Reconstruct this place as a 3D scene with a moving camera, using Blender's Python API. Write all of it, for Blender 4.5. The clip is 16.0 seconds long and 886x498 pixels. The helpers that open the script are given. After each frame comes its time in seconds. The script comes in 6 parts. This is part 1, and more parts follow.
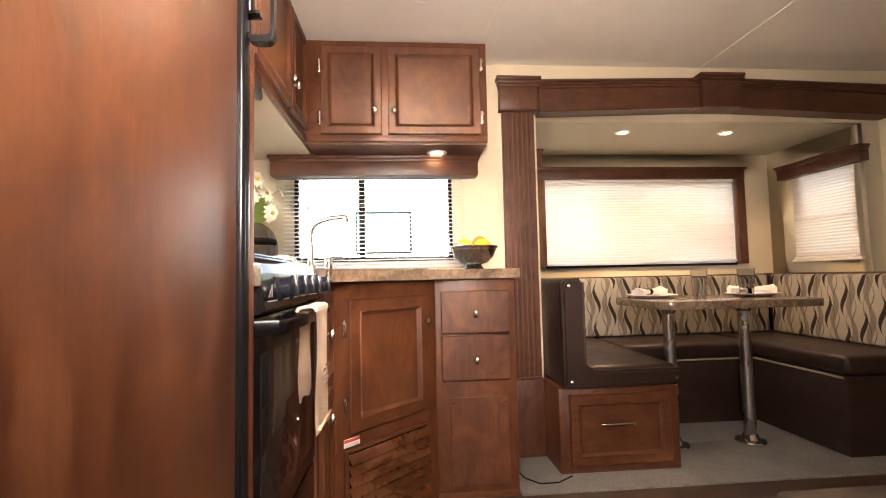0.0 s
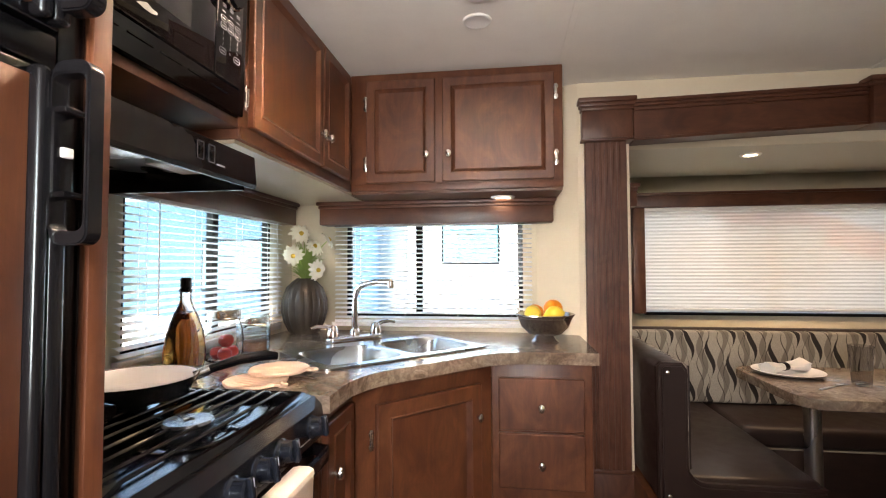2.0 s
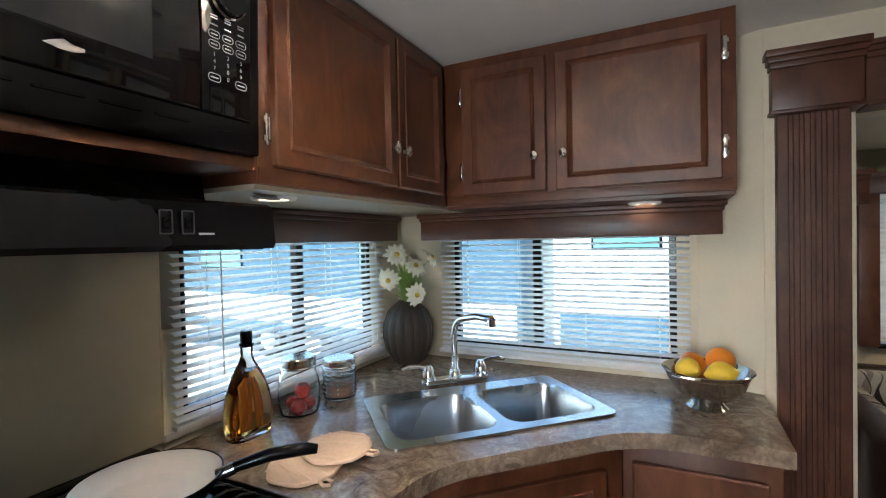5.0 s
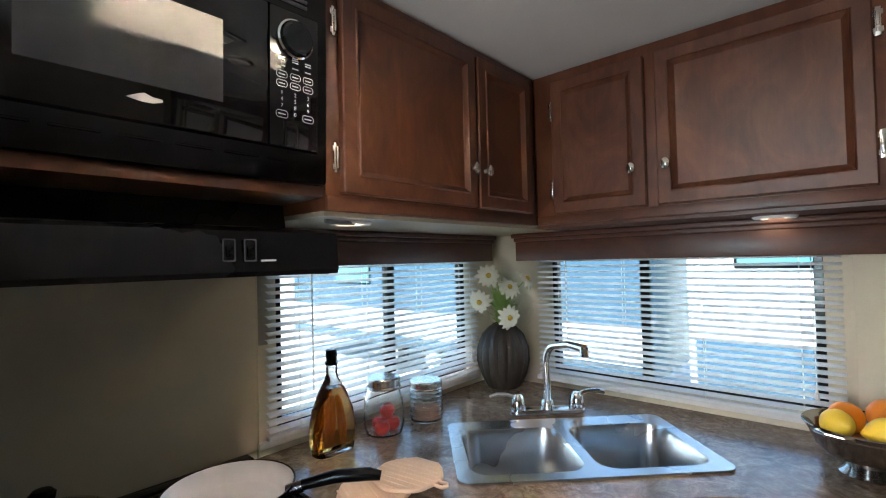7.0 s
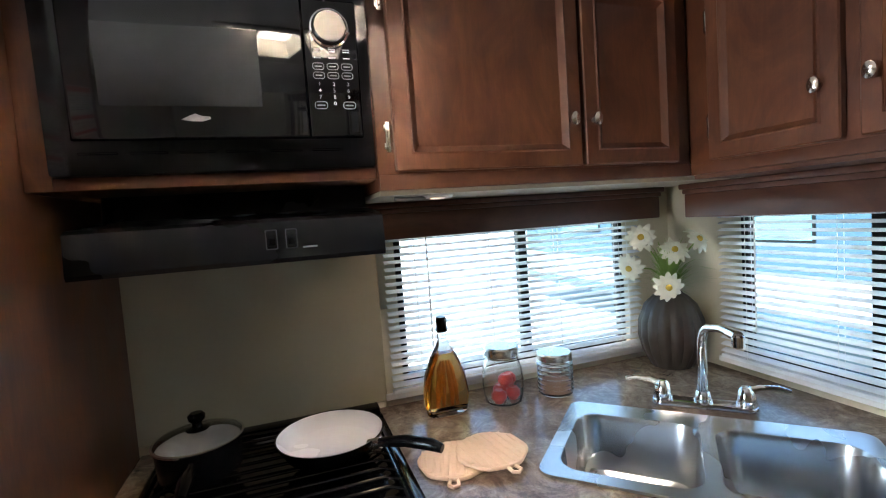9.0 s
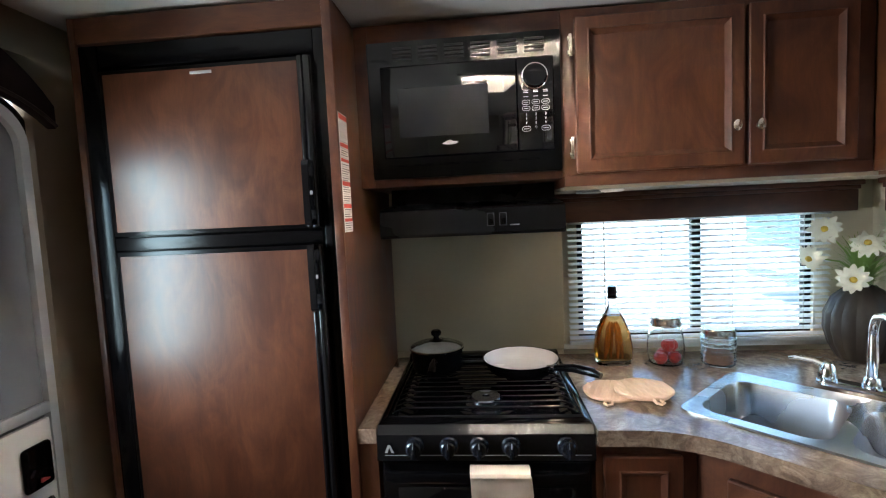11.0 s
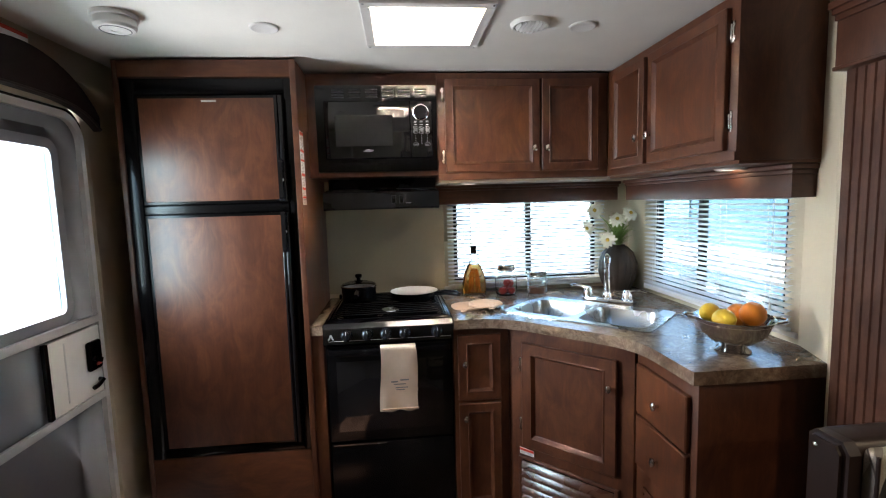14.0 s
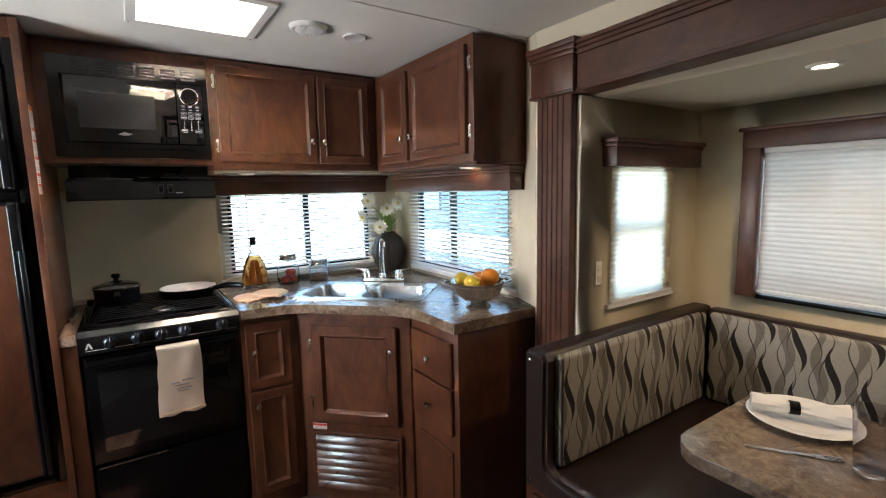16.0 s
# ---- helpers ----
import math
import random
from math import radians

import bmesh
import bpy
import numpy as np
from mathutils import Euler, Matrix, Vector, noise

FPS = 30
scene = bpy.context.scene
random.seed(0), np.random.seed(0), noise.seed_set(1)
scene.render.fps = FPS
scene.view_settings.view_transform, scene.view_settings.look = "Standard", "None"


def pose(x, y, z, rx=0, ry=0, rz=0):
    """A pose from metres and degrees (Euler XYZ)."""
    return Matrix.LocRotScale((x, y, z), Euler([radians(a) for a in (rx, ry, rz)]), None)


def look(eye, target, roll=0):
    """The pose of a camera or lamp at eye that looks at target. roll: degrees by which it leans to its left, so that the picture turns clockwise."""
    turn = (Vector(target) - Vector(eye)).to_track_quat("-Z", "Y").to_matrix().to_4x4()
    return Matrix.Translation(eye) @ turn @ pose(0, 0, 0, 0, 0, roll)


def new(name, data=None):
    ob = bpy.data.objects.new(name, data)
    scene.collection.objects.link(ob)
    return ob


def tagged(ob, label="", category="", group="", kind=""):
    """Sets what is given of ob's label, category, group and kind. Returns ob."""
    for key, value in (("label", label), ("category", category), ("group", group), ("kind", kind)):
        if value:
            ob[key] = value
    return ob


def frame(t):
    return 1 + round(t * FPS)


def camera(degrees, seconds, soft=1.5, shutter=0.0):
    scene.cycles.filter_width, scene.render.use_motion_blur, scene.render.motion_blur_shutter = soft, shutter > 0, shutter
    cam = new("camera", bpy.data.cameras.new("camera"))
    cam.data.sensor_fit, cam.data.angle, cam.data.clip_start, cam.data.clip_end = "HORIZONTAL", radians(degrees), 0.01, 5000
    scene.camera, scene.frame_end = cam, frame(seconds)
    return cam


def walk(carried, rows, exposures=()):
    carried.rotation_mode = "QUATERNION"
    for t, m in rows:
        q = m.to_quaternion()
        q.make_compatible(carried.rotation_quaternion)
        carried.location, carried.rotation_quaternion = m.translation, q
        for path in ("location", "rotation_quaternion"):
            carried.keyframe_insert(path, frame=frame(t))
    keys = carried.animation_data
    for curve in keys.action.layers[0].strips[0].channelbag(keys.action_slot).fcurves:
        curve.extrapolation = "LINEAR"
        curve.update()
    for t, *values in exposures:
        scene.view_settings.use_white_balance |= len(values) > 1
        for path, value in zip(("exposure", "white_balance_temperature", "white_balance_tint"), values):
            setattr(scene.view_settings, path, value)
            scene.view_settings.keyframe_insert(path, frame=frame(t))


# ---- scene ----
cam = camera(87.2, 16.0, soft=1.1)
PATH = [
    (0, (-0.062, 0.132, 0.905), (0.104, 2.121, 1.024), -1.2),
    (0.5, (0.033, 0.189, 1.012), (0.099, 2.185, 1.116), -1.4),
    (1, (0.078, 0.259, 1.107), (-0.034, 2.254, 1.194), -0.7),
    (1.5, (0.109, 0.325, 1.133), (-0.115, 2.31, 1.216), -0.4),
    (2, (0.109, 0.446, 1.227), (-0.152, 2.427, 1.3), -0.2),
    (2.5, (0.106, 0.541, 1.27), (-0.182, 2.52, 1.304), 0.0),
    (3, (0.177, 0.652, 1.329), (-0.224, 2.611, 1.338), 0.9),
    (3.5, (0.201, 0.701, 1.39), (-0.281, 2.641, 1.35), 0.7),
    (4, (0.19, 0.746, 1.409), (-0.506, 2.62, 1.343), -1.0),
    (4.2, (0.189, 0.76, 1.408), (-0.563, 2.612, 1.335), -0.9),
    (6.5, (0.209, 0.915, 1.418), (-0.962, 2.534, 1.49), -2.3),
    (7, (0.261, 0.924, 1.421), (-1.07, 2.416, 1.468), -1.4),
    (7.5, (0.295, 1.016, 1.419), (-1.196, 2.348, 1.434), -1.0),
    (8, (0.302, 1.126, 1.426), (-1.305, 2.316, 1.4), -2.2),
    (8.5, (0.306, 1.182, 1.431), (-1.446, 2.142, 1.341), -3.5),
    (9, (0.41, 1.256, 1.461), (-1.482, 1.889, 1.327), -4.0),
    (9.5, (0.481, 1.255, 1.469), (-1.479, 1.623, 1.316), -3.7),
    (10, (0.553, 1.224, 1.478), (-1.442, 1.301, 1.358), -3.6),
    (10.2, (0.6, 1.21, 1.476), (-1.396, 1.177, 1.346), -3.7),
    (12.3, (1.204, 1.214, 1.446), (-0.777, 0.994, 1.284), -2.4),
    (12.5, (1.272, 1.204, 1.441), (-0.712, 1.017, 1.268), -2.4),
    (13, (1.419, 1.206, 1.432), (-0.57, 1.108, 1.245), -2.5),
    (13.5, (1.511, 1.217, 1.439), (-0.478, 1.25, 1.237), -1.8),
    (14, (1.6, 1.25, 1.426), (-0.382, 1.435, 1.225), -1.6),
    (14.5, (1.679, 1.24, 1.437), (-0.275, 1.616, 1.239), -1.9),
    (15, (1.741, 1.206, 1.425), (-0.155, 1.813, 1.228), -2.0),
    (15.5, (1.761, 1.179, 1.412), (-0.043, 2.016, 1.197), -1.4),
    (16, (1.75, 1.121, 1.415), (0.1, 2.223, 1.164), -1.2),
]
EXPOSURES = [(0, 3.65, 10000, 35), (1.5, 3.2, 8500, 28), (2.5, 2.75, 7600, 24), (4, 2.3, 7000, 18), (6.5, 2.05, 6750, 17), (8, 2.2, 6750, 18), (10, 2.65, 6700, 16), (12.5, 2.53, 6450, 15), (14, 2.7, 6750, 17), (16, 2.7, 7000, 19)]
walk(cam, [(t, look(eye, target, roll)) for t, eye, target, roll in PATH], EXPOSURES)

# ---- world, sun, large lights ----
SUN_EL, SUN_AZ = radians(62), radians(192)
world = bpy.data.worlds.new("sky")
scene.world = world
world.use_nodes = True
wn = world.node_tree
sky = wn.nodes.new("ShaderNodeTexSky")
sky.sky_type, sky.sun_disc, sky.sun_elevation, sky.sun_rotation = "NISHITA", False, SUN_EL, SUN_AZ
wn.links.new(sky.outputs[0], wn.nodes["Background"].inputs[0])
wn.nodes["Background"].inputs[1].default_value = 0.15
sun = new("sun", bpy.data.lights.new("sun", "SUN"))
sun.data.energy, sun.data.angle, sun.data.color = 5.0, radians(0.5), (1.0, 0.94, 0.86)
sun.matrix_world = look((0, 0, 0), (-math.sin(SUN_AZ) * math.cos(SUN_EL), -math.cos(SUN_AZ) * math.cos(SUN_EL), -math.sin(SUN_EL)))


def window_lamp(name, eye, target, w, h, watts, colour=(1, 1, 1), spread=180):
    """Sky light that comes in through an opening."""
    ob = new(name, bpy.data.lights.new(name, "AREA"))
    ob.data.shape, ob.data.size, ob.data.size_y, ob.data.energy, ob.data.color = "RECTANGLE", w, h, watts, colour
    ob.data.spread = radians(spread)
    ob.matrix_world = look(eye, target)
    return ob


window_lamp("daylight_door_window", (0.05, -0.06, 1.345), (0.16, 1.44, 1.12), 0.48, 0.68, 4.8, (0.90, 0.96, 1.0), 134)
window_lamp("daylight_roof_vent", (0.02, 1.36, 2.135), (0.02, 1.36, 0), 0.32, 0.33, 9.5, (1.0, 0.98, 0.94))


def small_lamp(name, place, watts, size):
    """A halogen lamp behind one of the round lenses."""
    ob = new(name, bpy.data.lights.new(name, "SPOT"))
    ob.data.energy, ob.data.shadow_soft_size, ob.data.color = watts, size, (1.0, 0.80, 0.54)
    ob.data.spot_size, ob.data.spot_blend = radians(150), 0.6
    ob.matrix_world = look(place, (place[0], place[1] + 0.001, 0))


small_lamp("dinette_halogen", (1.235, 2.735, 1.722), 1.9, 0.025)
small_lamp("dinette_halogen", (1.875, 2.735, 1.722), 1.9, 0.025)
small_lamp("cabinet_halogen", (-0.60, 1.575, 1.502), 0.12, 0.025)
small_lamp("cabinet_halogen", (0.105, 2.375, 1.502), 0.02, 0.025)

# ---- materials ----


def material(name, rough=0.5, metal=0.0):
    m = bpy.data.materials.new(name)
    m.use_nodes = True
    b = m.node_tree.nodes["Principled BSDF"]
    b.inputs["Roughness"].default_value, b.inputs["Metallic"].default_value = rough, metal
    return m, m.node_tree, b


def node(nt, kind, **values):
    n = nt.nodes.new(kind)
    for key, v in values.items():
        n.inputs[key.replace("_", " ")].default_value = v
    return n


def coords(nt, scale=(1, 1, 1)):
    tc, mp = nt.nodes.new("ShaderNodeTexCoord"), nt.nodes.new("ShaderNodeMapping")
    mp.inputs["Scale"].default_value = scale
    nt.links.new(tc.outputs["Object"], mp.inputs["Vector"])
    return mp.outputs[0]


def ramp(nt, fac, *stops):
    r = nt.nodes.new("ShaderNodeValToRGB")
    e = r.color_ramp.elements
    while len(e) < len(stops):
        e.new(0.5)
    for el, (p, c) in zip(e, stops):
        el.position, el.color = p, (*c, 1)
    nt.links.new(fac, r.inputs[0])
    return r.outputs[0]


def noise_of(nt, vec, scale, detail=4.0, rough=0.55, distortion=0.0):
    n = node(nt, "ShaderNodeTexNoise", Scale=scale, Detail=detail, Roughness=rough, Distortion=distortion)
    nt.links.new(vec, n.inputs["Vector"])
    return n.outputs["Fac"]


def bump(nt, bsdf, height, strength=0.2, distance=0.002):
    b = node(nt, "ShaderNodeBump", Strength=strength, Distance=distance)
    nt.links.new(height, b.inputs["Height"])
    nt.links.new(b.outputs[0], bsdf.inputs["Normal"])


def mixed(nt, fac, a, b, kind="MIX"):
    n = nt.nodes.new("ShaderNodeMix")
    n.data_type, n.blend_type = "RGBA", kind
    for sock, v in ((n.inputs[0], fac), (n.inputs[6], a), (n.inputs[7], b)):
        if isinstance(v, (int, float)):
            sock.default_value = v
        elif isinstance(v, tuple):
            sock.default_value = (*v, 1)
        else:
            nt.links.new(v, sock)
    return n.outputs[2]


def wood(name, dark, mid, light, scale=(26, 26, 2.2), rough=0.44, coat=0.05):
    m, nt, b = material(name, rough)
    v = coords(nt, scale)
    grain = noise_of(nt, v, 1.6, 6, 0.6, 1.2)
    fine = noise_of(nt, coords(nt, tuple(s * 7 for s in scale)), 2.0, 3, 0.6)
    cloud = noise_of(nt, coords(nt, tuple(5.0 if s > 10 else 2.6 for s in scale)), 1.9, 7, 0.62, 1.4)
    c = ramp(nt, grain, (0.28, dark), (0.5, mid), (0.74, light))
    c = mixed(nt, 0.68, c, ramp(nt, cloud, (0.37, dark), (0.5, mid), (0.64, light)), "MIX")
    c = mixed(nt, 0.15, c, ramp(nt, fine, (0.3, (0.35, 0.3, 0.28)), (0.6, (1, 1, 1))), "MULTIPLY")
    nt.links.new(c, b.inputs["Base Color"])
    nt.links.new(ramp(nt, cloud, (0.2, (rough - 0.06,) * 3), (0.8, (rough + 0.09,) * 3)), b.inputs["Roughness"])
    b.inputs["Coat Weight"].default_value, b.inputs["Coat Roughness"].default_value = coat, 0.25
    bump(nt, b, fine, 0.06, 0.001)
    return m


def plain(name, colour, rough=0.5, metal=0.0, vary=0.12, scale=30, relief=0.05, spec=0.5):
    m, nt, b = material(name, rough, metal)
    b.inputs["Specular IOR Level"].default_value = spec
    n = noise_of(nt, coords(nt), scale, 5, 0.6)
    big = noise_of(nt, coords(nt), scale / 9, 3, 0.5)
    lo = tuple(c * (1 - vary) for c in colour)
    c = ramp(nt, n, (0.3, lo), (0.7, colour))
    c = mixed(nt, 0.5, c, ramp(nt, big, (0.3, lo), (0.7, tuple(min(1, x * (1 + vary * 0.4)) for x in colour))))
    nt.links.new(c, b.inputs["Base Color"])
    nt.links.new(ramp(nt, big, (0.3, (max(0.02, rough - 0.05),) * 3), (0.7, (rough + 0.05,) * 3)), b.inputs["Roughness"])
    if relief:
        bump(nt, b, n, relief, 0.001)
    return m


def glassy(name, colour=(1, 1, 1), rough=0.0, ior=1.45):
    m, nt, b = material(name, rough)
    b.inputs["Base Color"].default_value, b.inputs["Transmission Weight"].default_value, b.inputs["IOR"].default_value = (*colour, 1), 1.0, ior
    return m


WOOD = wood("cherry_veneer", (0.056, 0.0155, 0.0063), (0.094, 0.0285, 0.0112), (0.148, 0.0500, 0.0200))
WOOD_H = wood("cherry_veneer_across", (0.056, 0.0155, 0.0063), (0.094, 0.0285, 0.0112), (0.148, 0.0500, 0.0200), (2.2, 2.2, 26))
WOOD_DARK = wood("walnut_trim", (0.050, 0.016, 0.008), (0.082, 0.028, 0.014), (0.118, 0.043, 0.022), (2.2, 2.2, 26), 0.4)
WOOD_POST = wood("walnut_trim_upright", (0.055, 0.019, 0.011), (0.090, 0.033, 0.018), (0.128, 0.050, 0.028), (26, 26, 2.2), 0.4)
WOOD_LOUVRE = wood("lacquered_cherry_louvre", (0.056, 0.0155, 0.0063), (0.094, 0.0285, 0.0112), (0.148, 0.0500, 0.0200), (2.2, 2.2, 26), 0.26, 1.0)
FLOORWOOD = wood("vinyl_plank_floor", (0.04, 0.02, 0.012), (0.075, 0.039, 0.024), (0.12, 0.066, 0.043), (2.0, 22, 22), 0.42, 0.05)
WALLPAPER = plain("cream_wallboard", (0.66, 0.585, 0.44), 0.6, 0, 0.06, 90, 0.08)
SPLASH = plain("khaki_backsplash_panel", (0.46, 0.41, 0.30), 0.38, 0, 0.06, 60, 0.03)
CEILING = plain("white_ceiling_panel", (0.84, 0.815, 0.76), 0.6, 0, 0.05, 110, 0.08)
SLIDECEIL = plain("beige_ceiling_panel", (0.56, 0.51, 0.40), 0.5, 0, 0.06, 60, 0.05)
UNDERSIDE = plain("beige_laminate_underside", (0.44, 0.37, 0.27), 0.4, 0, 0.05, 40, 0.02)
WHITE = plain("white_plastic", (0.78, 0.77, 0.74), 0.35, 0, 0.04, 40, 0.02)
ALU = plain("white_aluminium_frame", (0.62, 0.62, 0.62), 0.35, 0.2, 0.05, 50, 0.02)
GREY = plain("grey_door_skin", (0.26, 0.27, 0.29), 0.55, 0, 0.06, 120, 0.12)
BLACK = plain("black_enamel", (0.003, 0.003, 0.0035), 0.09, 0, 0.25, 30, 0.0, 0.35)
BLACKSATIN = plain("black_satin_plastic", (0.0035, 0.0035, 0.004), 0.2, 0, 0.2, 60, 0.03, 0.2)
BLACKTRIM = plain("black_satin_trim", (0.0055, 0.0058, 0.0068), 0.22, 0, 0.15, 60, 0.02, 0.42)
HOODBLACK = plain("black_powder_coat", (0.006, 0.0062, 0.007), 0.26, 0, 0.15, 60, 0.03, 0.36)
# cherry veneer darkened: the shade below the table is put into its colour
WOOD_SHADE = wood("shaded_cherry_bench_base", (0.016, 0.008, 0.006), (0.026, 0.012, 0.009), (0.04, 0.019, 0.013), (2.2, 2.2, 26))
BLACKGLASS = plain("black_glass", (0.009, 0.009, 0.010), 0.03, 0, 0.1, 20, 0.0)
IRON = plain("cast_iron_grate", (0.010, 0.010, 0.011), 0.18, 0.2, 0.3, 160, 0.1)
RIMGREY = plain("dark_grey_trim", (0.07, 0.07, 0.072), 0.4, 0, 0.1, 60, 0.0)
CHROME = plain("chrome", (0.82, 0.82, 0.82), 0.09, 1.0, 0.05, 12, 0.0)
NICKEL = plain("brushed_nickel", (0.68, 0.65, 0.60), 0.24, 1.0, 0.08, 80, 0.02)
STEEL = plain("stainless_steel", (0.56, 0.565, 0.57), 0.27, 1.0, 0.08, 30, 0.02)
BURNER = plain("heat_dulled_steel", (0.30, 0.31, 0.33), 0.26, 1.0, 0.25, 60, 0.05)
KNOBBLUE = plain("black_knob_plastic", (0.009, 0.012, 0.018), 0.22, 0, 0.1, 40, 0.02)
LEATHER = plain("brown_vinyl_upholstery", (0.024, 0.0125, 0.010), 0.40, 0, 0.25, 220, 0.35)
TAUPE = plain("taupe_mat_pile", (0.20, 0.165, 0.14), 0.9, 0, 0.25, 300, 0.6)
TOWEL = plain("cream_cotton_towel", (0.78, 0.65, 0.52), 0.9, 0, 0.10, 260, 0.5)
MITT = plain("tan_quilted_cotton", (0.66, 0.46, 0.32), 0.9, 0, 0.12, 220, 0.45)
CERAMIC = plain("white_ceramic_coating", (0.74, 0.73, 0.75), 0.25, 0, 0.04, 40, 0.0)
CHINA = plain("white_china", (0.82, 0.81, 0.80), 0.18, 0, 0.03, 30, 0.0)
LINEN = plain("white_linen_napkin", (0.80, 0.79, 0.76), 0.9, 0, 0.08, 240, 0.4)
VASE = plain("dark_brown_ribbed_ceramic", (0.046, 0.033, 0.024), 0.5, 0, 0.3, 40, 0.2, 0.3)
STEM = plain("green_stem", (0.27, 0.40, 0.10), 0.6, 0, 0.3, 60, 0.1)
PETAL = plain("white_silk_petal", (0.78, 0.76, 0.62), 0.7, 0, 0.1, 60, 0.1)
POLISHED = plain("polished_steel_bowl", (0.46, 0.44, 0.42), 0.13, 1.0, 0.08, 20, 0.0)
POLLEN = plain("yellow_flower_centre", (0.62, 0.42, 0.06), 0.8, 0, 0.2, 200, 0.4)
LEMON = plain("lemon_peel", (0.76, 0.52, 0.045), 0.42, 0, 0.12, 220, 0.3)
ORANGE = plain("orange_peel", (0.80, 0.24, 0.012), 0.42, 0, 0.1, 240, 0.35)
REDFRUIT = plain("red_candied_fruit", (0.62, 0.045, 0.030), 0.35, 0, 0.2, 80, 0.1)
OATS = plain("dried_cereal", (0.40, 0.20, 0.12), 0.8, 0, 0.5, 180, 0.6)
GLASS = glassy("clear_glass", (0.97, 0.99, 0.98))
SMOKE = glassy("smoked_tumbler_plastic", (0.74, 0.74, 0.76), 0.02, 1.2)
OIL = glassy("amber_oil", (1.0, 0.56, 0.16), 0.0, 1.15)
PEPPER = plain("pickled_pepper", (0.72, 0.30, 0.05), 0.4, 0, 0.4, 60, 0.1)
PAPER = plain("white_paper_label", (0.78, 0.78, 0.77), 0.6, 0, 0.03, 40, 0.0)
REDINK = plain("red_label_ink", (0.62, 0.06, 0.035), 0.6, 0, 0.05, 40, 0.0)
GREYINK = plain("grey_print", (0.22, 0.22, 0.22), 0.6, 0, 0.05, 40, 0.0)
LIGHTINK = plain("light_grey_print", (0.46, 0.46, 0.46), 0.5, 0, 0.05, 40, 0.0)
CONCRETE = plain("sunlit_concrete_lot", (0.62, 0.61, 0.59), 0.9, 0, 0.12, 1.2, 0.3)
TRAILERWHITE = plain("white_trailer_fibreglass", (0.76, 0.78, 0.80), 0.3, 0, 0.06, 2, 0.02)
TRAILERBLUE = plain("blue_grey_trailer_paint", (0.034, 0.085, 0.135), 0.3, 0, 0.1, 2, 0.02)
TEALGLASS = plain("tinted_teal_window", (0.10, 0.26, 0.30), 0.1, 0, 0.15, 2, 0.0)
REDPAINT = plain("red_trailer_stripe", (0.55, 0.06, 0.035), 0.35, 0, 0.1, 4, 0.0)
TYRE = plain("tyre_rubber", (0.02, 0.02, 0.02), 0.8, 0, 0.2, 30, 0.1)


def make_laminate():
    m, nt, b = material("granite_look_laminate", 0.19)
    v = coords(nt)
    a = noise_of(nt, v, 15, 8, 0.68, 2.2)
    c = ramp(nt, a, (0.30, (0.045, 0.027, 0.019)), (0.44, (0.135, 0.086, 0.058)), (0.57, (0.26, 0.188, 0.132)), (0.74, (0.44, 0.35, 0.265)))
    sp = noise_of(nt, v, 140, 4, 0.7)
    c = mixed(nt, 0.5, c, ramp(nt, sp, (0.40, (0.30, 0.26, 0.24)), (0.52, (1, 1, 1))), "MULTIPLY")
    big = noise_of(nt, v, 5, 4, 0.6)
    c = mixed(nt, 0.35, c, ramp(nt, big, (0.35, (0.09, 0.062, 0.045)), (0.65, (0.36, 0.285, 0.22))))
    nt.links.new(c, b.inputs["Base Color"])
    bump(nt, b, sp, 0.04, 0.0006)
    return m


def make_carpet():
    m, nt, b = material("grey_cut_pile_carpet", 0.95)
    v = coords(nt)
    n = noise_of(nt, v, 160, 5, 0.8)
    c = ramp(nt, n, (0.3, (0.075, 0.072, 0.066)), (0.5, (0.19, 0.185, 0.172)), (0.72, (0.36, 0.35, 0.33)))
    nt.links.new(mixed(nt, 0.3, c, ramp(nt, noise_of(nt, v, 6, 3), (0.3, (0.12, 0.116, 0.106)), (0.7, (0.25, 0.242, 0.225)))), b.inputs["Base Color"])
    bump(nt, b, n, 0.9, 0.006)
    return m


